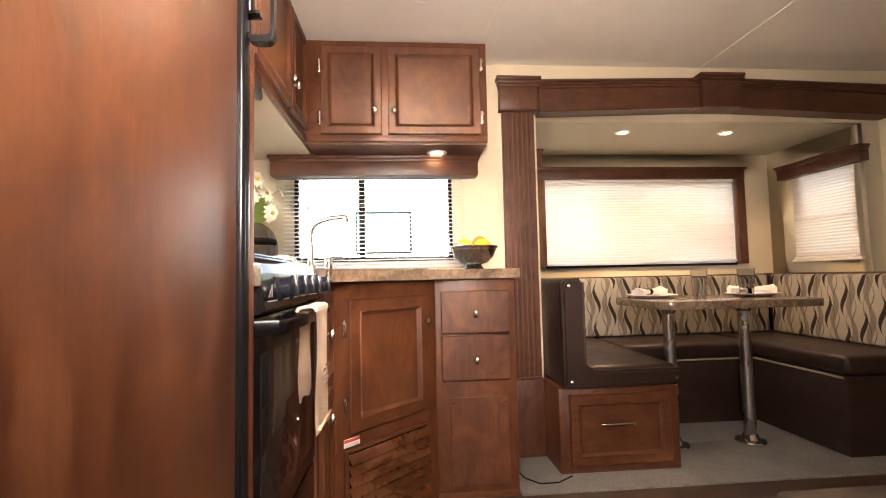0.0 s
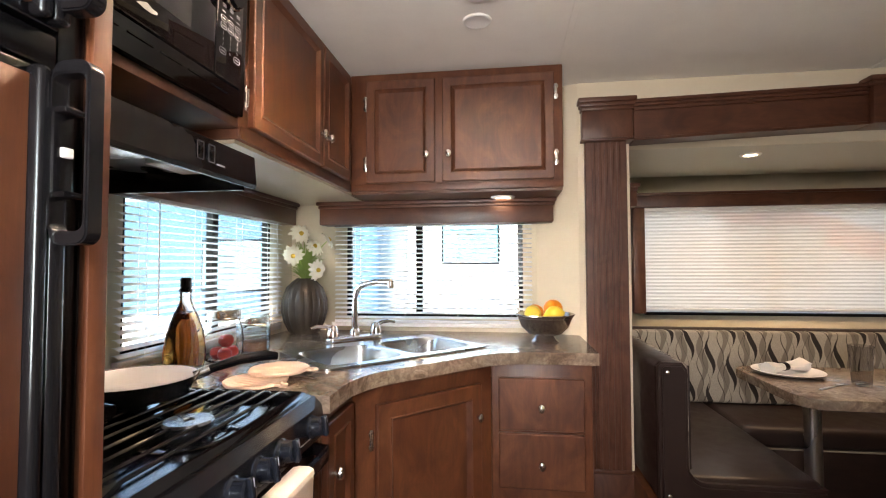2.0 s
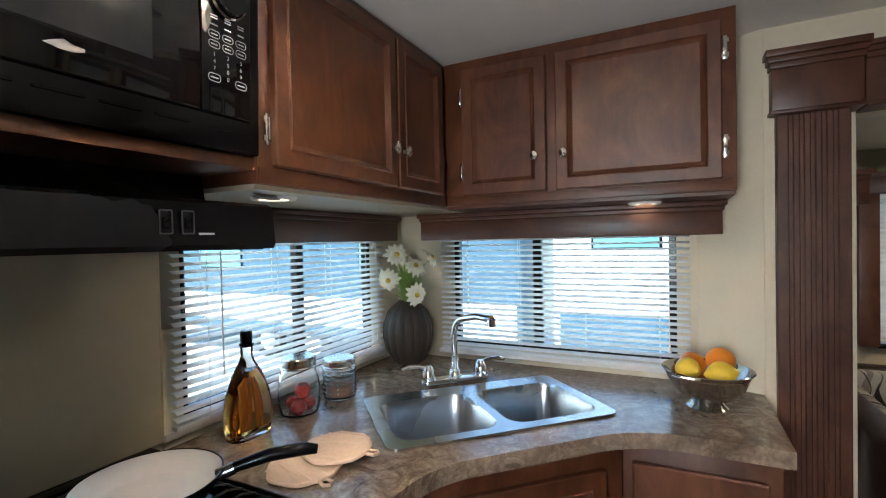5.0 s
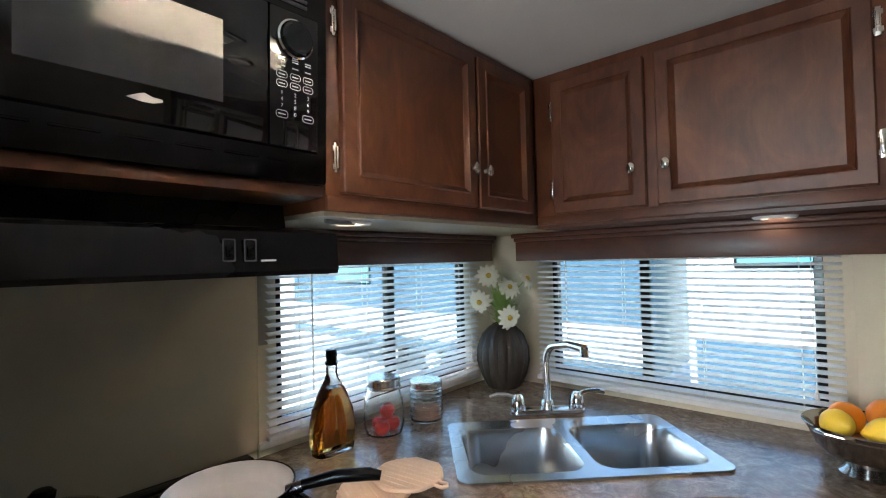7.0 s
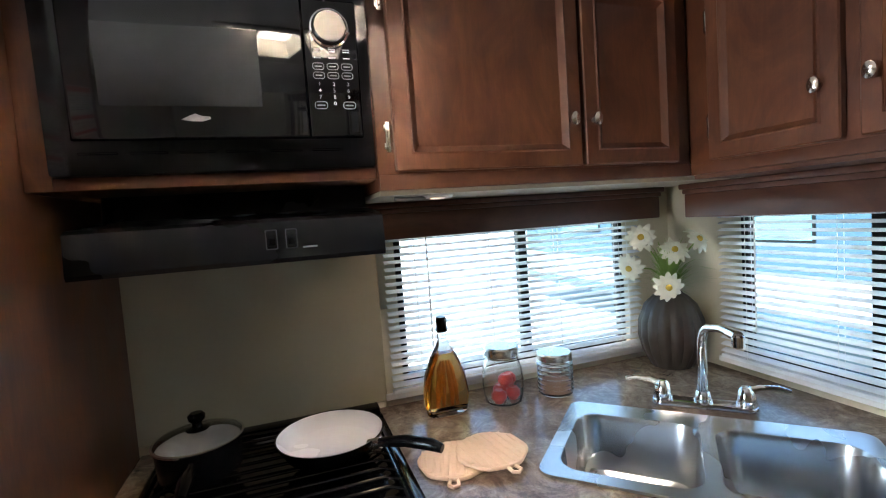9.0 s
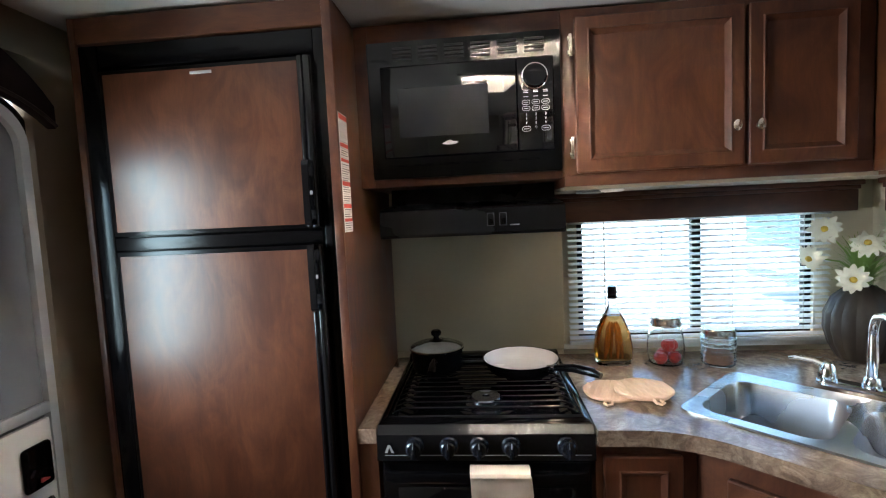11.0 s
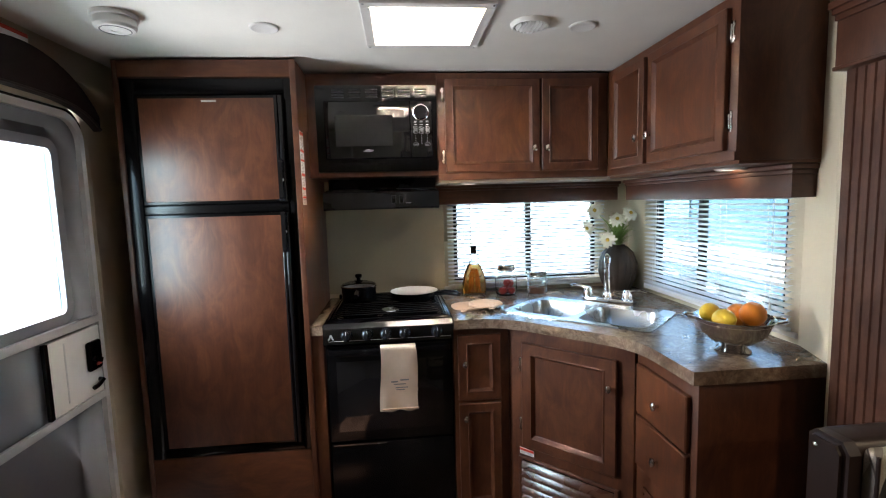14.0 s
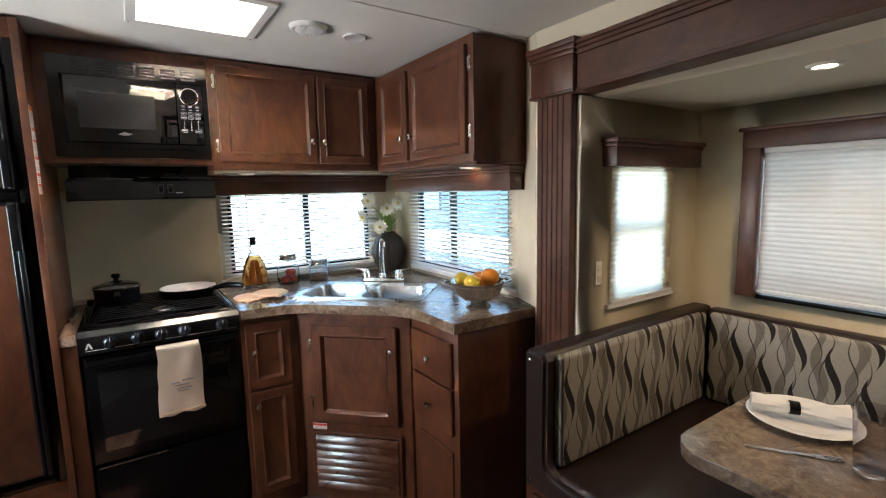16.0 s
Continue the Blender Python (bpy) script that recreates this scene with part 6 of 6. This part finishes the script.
for k in range(300):
    a = rnd.uniform(0, 2 * math.pi)
    reach, h = rnd.uniform(0.03, 0.15), rnd.uniform(0.05, 0.22)
    out = Vector((math.cos(a), math.sin(a), 0))
    if (mouth + out * reach).x < W + 0.045 or (mouth + out * reach).y > N - 0.04:
        out = Vector((abs(out.x), -abs(out.y), 0))
        reach *= 0.8
    w = rnd.uniform(0.002, 0.0075)
    side = Vector((-out.y, out.x, 0)) * w
    last = None
    for i in range(6):
        u = i / 5
        p = mouth - Vector((0, 0, 0.02)) + out * reach * u ** 1.5 + Vector((0, 0, (h + 0.02) * (u - 0.32 * u ** 3 * (reach / 0.1))))
        pair = [own.verts.new(p + side * (1 - 0.9 * u)), own.verts.new(p - side * (1 - 0.9 * u))]
        if last:
            own.faces.new((last[0], last[1], pair[1], pair[0]))
        last = pair
g = part("grass_spray", own, STEM, vase, "fine green grass blades")
tagged(g, kind="stuff")

# colander of fruit
cx_, cy_ = 0.262, 2.285
col = thing("colander", (cx_, cy_, CT), "footed stainless steel colander bowl holding fruit", "bowl")
prof = [(0, 0.026), (0.03, 0.026), (0.060, 0.036), (0.088, 0.062), (0.104, 0.10), (0.112, 0.108), (0.114, 0.106), (0.106, 0.096), (0.090, 0.058), (0.062, 0.032), (0.03, 0.022), (0, 0.022)]
part("bowl", lathe(prof, (cx_, cy_, CT), 48), POLISHED, col)
part("foot", lathe([(0.050, 0.0005), (0.052, 0.003), (0.042, 0.012), (0.034, 0.024), (0.031, 0.024), (0.038, 0.011), (0.047, 0.0005)], (cx_, cy_, CT), 32), POLISHED, col)
for s in (-1, 1):
    d0 = Vector((0.45 * s, 0.89 * s, 0))
    e = Vector((-d0.y, d0.x, 0))
    c0 = Vector((cx_, cy_, CT + 0.103))
    part("handle", tube([c0 + d0 * 0.108 + e * 0.032, c0 + d0 * 0.132 + e * 0.026 + Vector((0, 0, 0.004)), c0 + d0 * 0.142 + Vector((0, 0, 0.005)), c0 + d0 * 0.132 - e * 0.026 + Vector((0, 0, 0.004)), c0 + d0 * 0.108 - e * 0.032], 0.004, 8), CHROME, col)
rim = part("hole_band", lathe([(0.1045, 0.092), (0.1055, 0.0935), (0.1065, 0.096)], (cx_, cy_, CT), 40), CHROME, col)
for k in range(30):
    a = 2 * math.pi * k / 30
    own = lathe([(0.0032, 0), (0.0028, 0.0006), (0, 0.0007)], seg=8)
    q = Vector((math.cos(a), math.sin(a), -0.45)).normalized().to_track_quat("Z", "Y").to_matrix().to_4x4()
    r_, h_ = 0.0985, 0.083
    part("hole", moved(own, Matrix.Translation((cx_ + r_ * math.cos(a), cy_ + r_ * math.sin(a), CT + h_)) @ q), BLACKSATIN, rim)


def fruit(name, x, y, z, r, mat, label, lemon=False, turn=0.0):
    f = thing(name, (x, y, z), label, name, "fruit in the colander")
    if lemon:
        prof = [(0, -1.32), (0.16, -1.24), (0.30, -1.1), (0.62, -0.85), (0.92, -0.4), (1.0, 0), (0.92, 0.4), (0.62, 0.85), (0.30, 1.1), (0.14, 1.26), (0, 1.32)]
    else:
        prof = [(0.0, -0.93), (0.2, -0.95), (0.55, -0.83), (0.85, -0.5), (1.0, 0), (0.86, 0.5), (0.55, 0.83), (0.2, 0.95), (0.06, 0.92), (0, 0.90)]
    own = lathe([(a * r, b * r) for a, b in prof], seg=28)
    moved(own, Matrix.Translation((x, y, z)) @ Matrix.Rotation(radians(turn), 4, "Z") @ (Matrix.Rotation(radians(82), 4, "X") if lemon else Matrix.Rotation(radians(14), 4, "Y")))
    part("peel", own, mat, f)
    if not lemon:
        part("stem_button", lathe([(0.004, 0.905 * r), (0.003, 0.935 * r), (0, 0.94 * r)], (x, y, z), 8), STEM, f)
    return f


fruit("lemon", cx_ - 0.048, cy_ - 0.046, CT + 0.112, 0.031, LEMON, "yellow lemon lying in the colander", True, 35)
fruit("lemon", cx_ + 0.030, cy_ - 0.055, CT + 0.110, 0.032, LEMON, "yellow lemon lying in the colander", True, 100)
fruit("orange", cx_ + 0.035, cy_ + 0.035, CT + 0.122, 0.038, ORANGE, "bright orange lying in the colander")
fruit("orange", cx_ - 0.035, cy_ + 0.042, CT + 0.104, 0.036, ORANGE, "bright orange lying in the colander")

# quilted mitts


def mitt(x, y, z, turn, label):
    m_ = thing("pot_holder", (x, y, z), label, "pot holder", "pot holders")
    pts = []
    for k in range(40):
        a = 2 * math.pi * k / 40
        r = 0.078 + 0.002 * math.sin(7 * a)
        pts.append((r * math.cos(a), r * math.sin(a)))
    own = prism(pts, 0, 0.010, 0.004)
    M = Matrix.Translation((x, y, z)) @ Matrix.Rotation(radians(turn), 4, "Z")
    part("pad", moved(own, M), MITT, m_)
    for k in range(-4, 5):
        h = math.sqrt(0.074 ** 2 - (0.0165 * k) ** 2)
        part("stitch_rib", moved(box(-h, h, 0.0165 * k - 0.006, 0.0165 * k + 0.006, 0.009, 0.0108, 0.0008, seg=1), M), MITT, m_)
    part("hanging_loop", moved(tube([(0.075, -0.008, 0.004), (0.095, -0.010, 0.004), (0.102, 0, 0.004), (0.095, 0.010, 0.004), (0.075, 0.008, 0.004)], 0.004, 6), M), MITT, m_)
    return m_


mitt(-0.512, 1.556, CT + 0.0005, -20, "round tan quilted pot holder on the worktop")
mitt(-0.492, 1.636, CT + 0.0125, 8, "round tan quilted pot holder overlapping another")

# pan and saucepan on the grate
GZ = 0.9625
px, py = -0.640, 1.312
pan = thing("frying_pan", (px, py, GZ), "black frying pan with a white ceramic inside", "pan")
part("body", lathe([(0, 0.0005), (0.088, 0.0005), (0.096, 0.005), (0.116, 0.040), (0.119, 0.041), (0.119, 0.0385), (0.098, 0.003)], (px, py, GZ), 44), BLACKSATIN, pan)
part("lining", lathe([(0, 0.0055), (0.090, 0.0055), (0.097, 0.009), (0.1155, 0.0405)], (px, py, GZ), 44), CERAMIC, pan, "white ceramic lining")
hd = Vector((0.163, 0.155, 0)).normalized()
o = Vector((px, py, GZ))
h = part("handle", tube([o + hd * 0.112 + Vector((0, 0, 0.030)), o + hd * 0.145 + Vector((0, 0, 0.040)), o + hd * 0.20 + Vector((0, 0, 0.052)), o + hd * 0.262 + Vector((0, 0, 0.054)), o + hd * 0.285 + Vector((0, 0, 0.050))], [0.009, 0.010, 0.0125, 0.0125, 0.009], 12), BLACKSATIN, pan)
part("ferrule", tube([o + hd * 0.108 + Vector((0, 0, 0.028)), o + hd * 0.138 + Vector((0, 0, 0.0375))], 0.0115, 12), STEEL, h, "steel handle ferrule")
qx, qy = -0.668, 1.045
pot = thing("saucepan", (qx, qy, GZ), "black saucepan with a domed glass lid", "saucepan")
part("body", lathe([(0, 0.0005), (0.072, 0.0005), (0.080, 0.006), (0.084, 0.068), (0.087, 0.070), (0.087, 0.066), (0.081, 0.066), (0.076, 0.008), (0, 0.007)], (qx, qy, GZ), 40), BLACKSATIN, pot)
part("lining", lathe([(0, 0.0075), (0.0755, 0.0085), (0.0805, 0.064)], (qx, qy, GZ), 40), CERAMIC, pot, "white ceramic lining")
lid = part("lid", lathe([(0.084, 0.0715), (0.075, 0.079), (0.045, 0.088), (0.012, 0.091), (0.012, 0.093), (0.046, 0.0905), (0.077, 0.081), (0.086, 0.0735)], (qx, qy, GZ), 40), GLASS, pot, "domed glass lid")
part("lid_rim", lathe([(0.084, 0.0702), (0.089, 0.0702), (0.0895, 0.0745), (0.085, 0.0755), (0.083, 0.0735)], (qx, qy, GZ), 40), CHROME, lid)
part("lid_knob", lathe([(0.022, 0.090), (0.023, 0.094), (0.010, 0.098), (0.009, 0.106), (0.016, 0.112), (0.0175, 0.121), (0.012, 0.127), (0, 0.128)], (qx, qy, GZ), 20), BLACKSATIN, lid)
o, hd = Vector((qx, qy, GZ + 0.052)), Vector((0.97, 0.02, 0)).normalized()
part("handle", tube([o + hd * 0.082, o + hd * 0.105 + Vector((0, 0, 0.004)), o + hd * 0.17 + Vector((0, 0, 0.010)), o + hd * 0.22 + Vector((0, 0, 0.006))], [0.010, 0.011, 0.013, 0.010], 12), BLACKSATIN, pot)

# fire extinguisher on the wall beside the door
ex, ey = 0.425, S + 0.062
ext = thing("fire_extinguisher", (ex, ey, 0.45), "small white fire extinguisher with black valve on the wall", "extinguisher")
part("cylinder", lathe([(0, 0), (0.034, 0), (0.042, 0.006), (0.042, 0.235), (0.036, 0.262), (0.022, 0.278), (0.014, 0.284), (0, 0.284)], (ex, ey, 0.455), 32), WHITE, ext)
v = part("valve", lathe([(0.014, 0.284), (0.018, 0.290), (0.018, 0.322), (0.012, 0.330), (0, 0.330)], (ex, ey, 0.455), 16), BLACKSATIN, ext, "black plastic valve")
part("lever", tube([(ex + 0.012, ey - 0.004, 0.772), (ex - 0.010, ey + 0.006, 0.795), (ex - 0.040, ey + 0.018, 0.806), (ex - 0.060, ey + 0.024, 0.800)], [0.014, 0.013, 0.010, 0.007], 8), BLACKSATIN, v)
part("trigger", tube([(ex - 0.008, ey + 0.006, 0.775), (ex - 0.022, ey + 0.012, 0.758), (ex - 0.034, ey + 0.016, 0.742)], [0.009, 0.007, 0.005], 8), BLACKSATIN, v)
part("nozzle", tube([(ex + 0.010, ey - 0.002, 0.780), (ex + 0.034, ey - 0.010, 0.778), (ex + 0.050, ey - 0.014, 0.764)], [0.010, 0.009, 0.007], 10), WHITE, v)
part("label_band", lathe([(0.0425, 0.06), (0.0428, 0.062), (0.0428, 0.17), (0.0425, 0.172)], (ex, ey, 0.455), 32), REDINK, ext)
br = part("bracket", box(ex - 0.022, ex + 0.022, S + 0.0005, S + 0.019, 0.46, 0.72, 0.003), BLACKSATIN, ext)
part("strap", lathe([(0.0435, 0.115), (0.0445, 0.117), (0.0445, 0.133), (0.0435, 0.135)], (ex, ey, 0.455), 32), BLACKSATIN, br)
part("foot_rest", box(ex - 0.030, ex + 0.030, S + 0.0005, ey + 0.030, 0.447, 0.4548, 0.002), BLACKSATIN, br)

# ---- outdoors ----
GROUND = -0.75
own = bmesh.new()
bmesh.ops.create_grid(own, x_segments=2, y_segments=2, size=400, matrix=Matrix.Translation((0, 0, GROUND)))
structure("ground", own, CONCRETE, "sunlit pale concrete sales lot", "ground")


def trailer(x0, x1, y0, y1, label, body, side, windows, stripe=None):
    t = thing("travel_trailer", ((x0 + x1) / 2, (y0 + y1) / 2, GROUND), label, "trailer", "parked trailers")
    z0, z1 = GROUND + 0.45, GROUND + 3.05
    part("body", box(x0, x1, y0, y1, z0, z1, 0.12, seg=3), body, t)
    f, out = side
    for a, b, c, d in windows:
        if f == "y":
            w = part("window", box(a, b, y0 - 0.02, y0 + 0.01, c, d, 0.008), BLACKSATIN, t)
            part("pane", box(a + 0.03, b - 0.03, y0 - 0.028, y0 - 0.021, c + 0.03, d - 0.03), TEALGLASS, w)
        else:
            w = part("window", box(x1 - 0.01, x1 + 0.02, a, b, c, d, 0.008), BLACKSATIN, t)
            part("pane", box(x1 + 0.021, x1 + 0.028, a + 0.03, b - 0.03, c + 0.03, d - 0.03), TEALGLASS, w)
    lo, hi = (x0, x1) if f == "y" else (y0, y1)
    if stripe:
        own = box(lo + 0.1, hi - 0.1, y0 - 0.012, y0 - 0.001, z0 + 0.25, z0 + 0.75, 0.003) if f == "y" else box(x1 + 0.001, x1 + 0.012, lo + 0.1, hi - 0.1, z0 + 0.25, z0 + 0.75, 0.003)
        part("stripe", own, stripe, t)
    for u in (0.42, 0.55):
        c = lo + (hi - lo) * u
        m = Matrix.Translation((c, y0 + 0.12, GROUND + 0.34) if f == "y" else (x1 - 0.12, c, GROUND + 0.34)) @ (Matrix.Rotation(radians(90), 4, "X") if f == "y" else Matrix.Rotation(radians(90), 4, "Y"))
        w = part("wheel", moved(lathe([(0.20, -0.09), (0.32, -0.09), (0.34, -0.05), (0.34, 0.05), (0.32, 0.09), (0.20, 0.09)], seg=28), m), TYRE, t)
        part("rim", moved(lathe([(0.20, -0.07), (0.12, 0.06), (0.04, 0.07), (0, 0.07)], seg=24), m), ALU, w)
        part("rim", moved(lathe([(0.20, 0.07), (0.12, -0.02), (0.04, 0.085), (0, 0.085)], seg=24), m), ALU, w)
    return t


trailer(-10.5, -1.75, 7.2, 9.6, "blue-grey travel trailer with tinted windows parked outside", TRAILERBLUE, ("y", -1), ((-8.6, -7.4, 0.95, 1.75), (-4.6, -3.4, 0.85, 1.65)), TRAILERWHITE)
trailer(-1.25, 2.35, 6.8, 9.2, "white travel trailer with teal windows parked outside", TRAILERWHITE, ("y", -1), ((-0.75, 0.05, 1.25, 1.85), (0.6, 1.5, 0.65, 1.65)), TRAILERBLUE)
trailer(2.4, 9.5, 7.0, 9.4, "white travel trailer with a red band parked outside", TRAILERWHITE, ("y", -1), ((3.0, 4.2, 0.95, 1.75), (6.2, 7.0, 1.0, 1.75)), REDPAINT)
trailer(-33.0, -30.5, -1.5, 6.2, "white travel trailer with teal windows parked beyond the stove window", TRAILERWHITE, ("x", 1), ((3.2, 4.4, 0.95, 1.75), (0.4, 1.2, 1.0, 1.75)))
far = bpy.data.objects["travel_trailer.002"]
own = bmesh.new()
prism([(2.9, 2.12), (3.6, 2.02), (4.6, 1.72), (5.6, 1.30), (6.4, 0.95), (6.4, 0.62), (5.4, 1.05), (4.4, 1.42), (3.5, 1.72), (2.9, 1.84)], 0, 0.012, 0, own)
part("swoosh", moved(own, Matrix(((1, 0, 0, 0), (0, 0, -1, 6.995), (0, 1, 0, 0), (0, 0, 0, 1)))), REDPAINT, far, "slanting red swoosh")
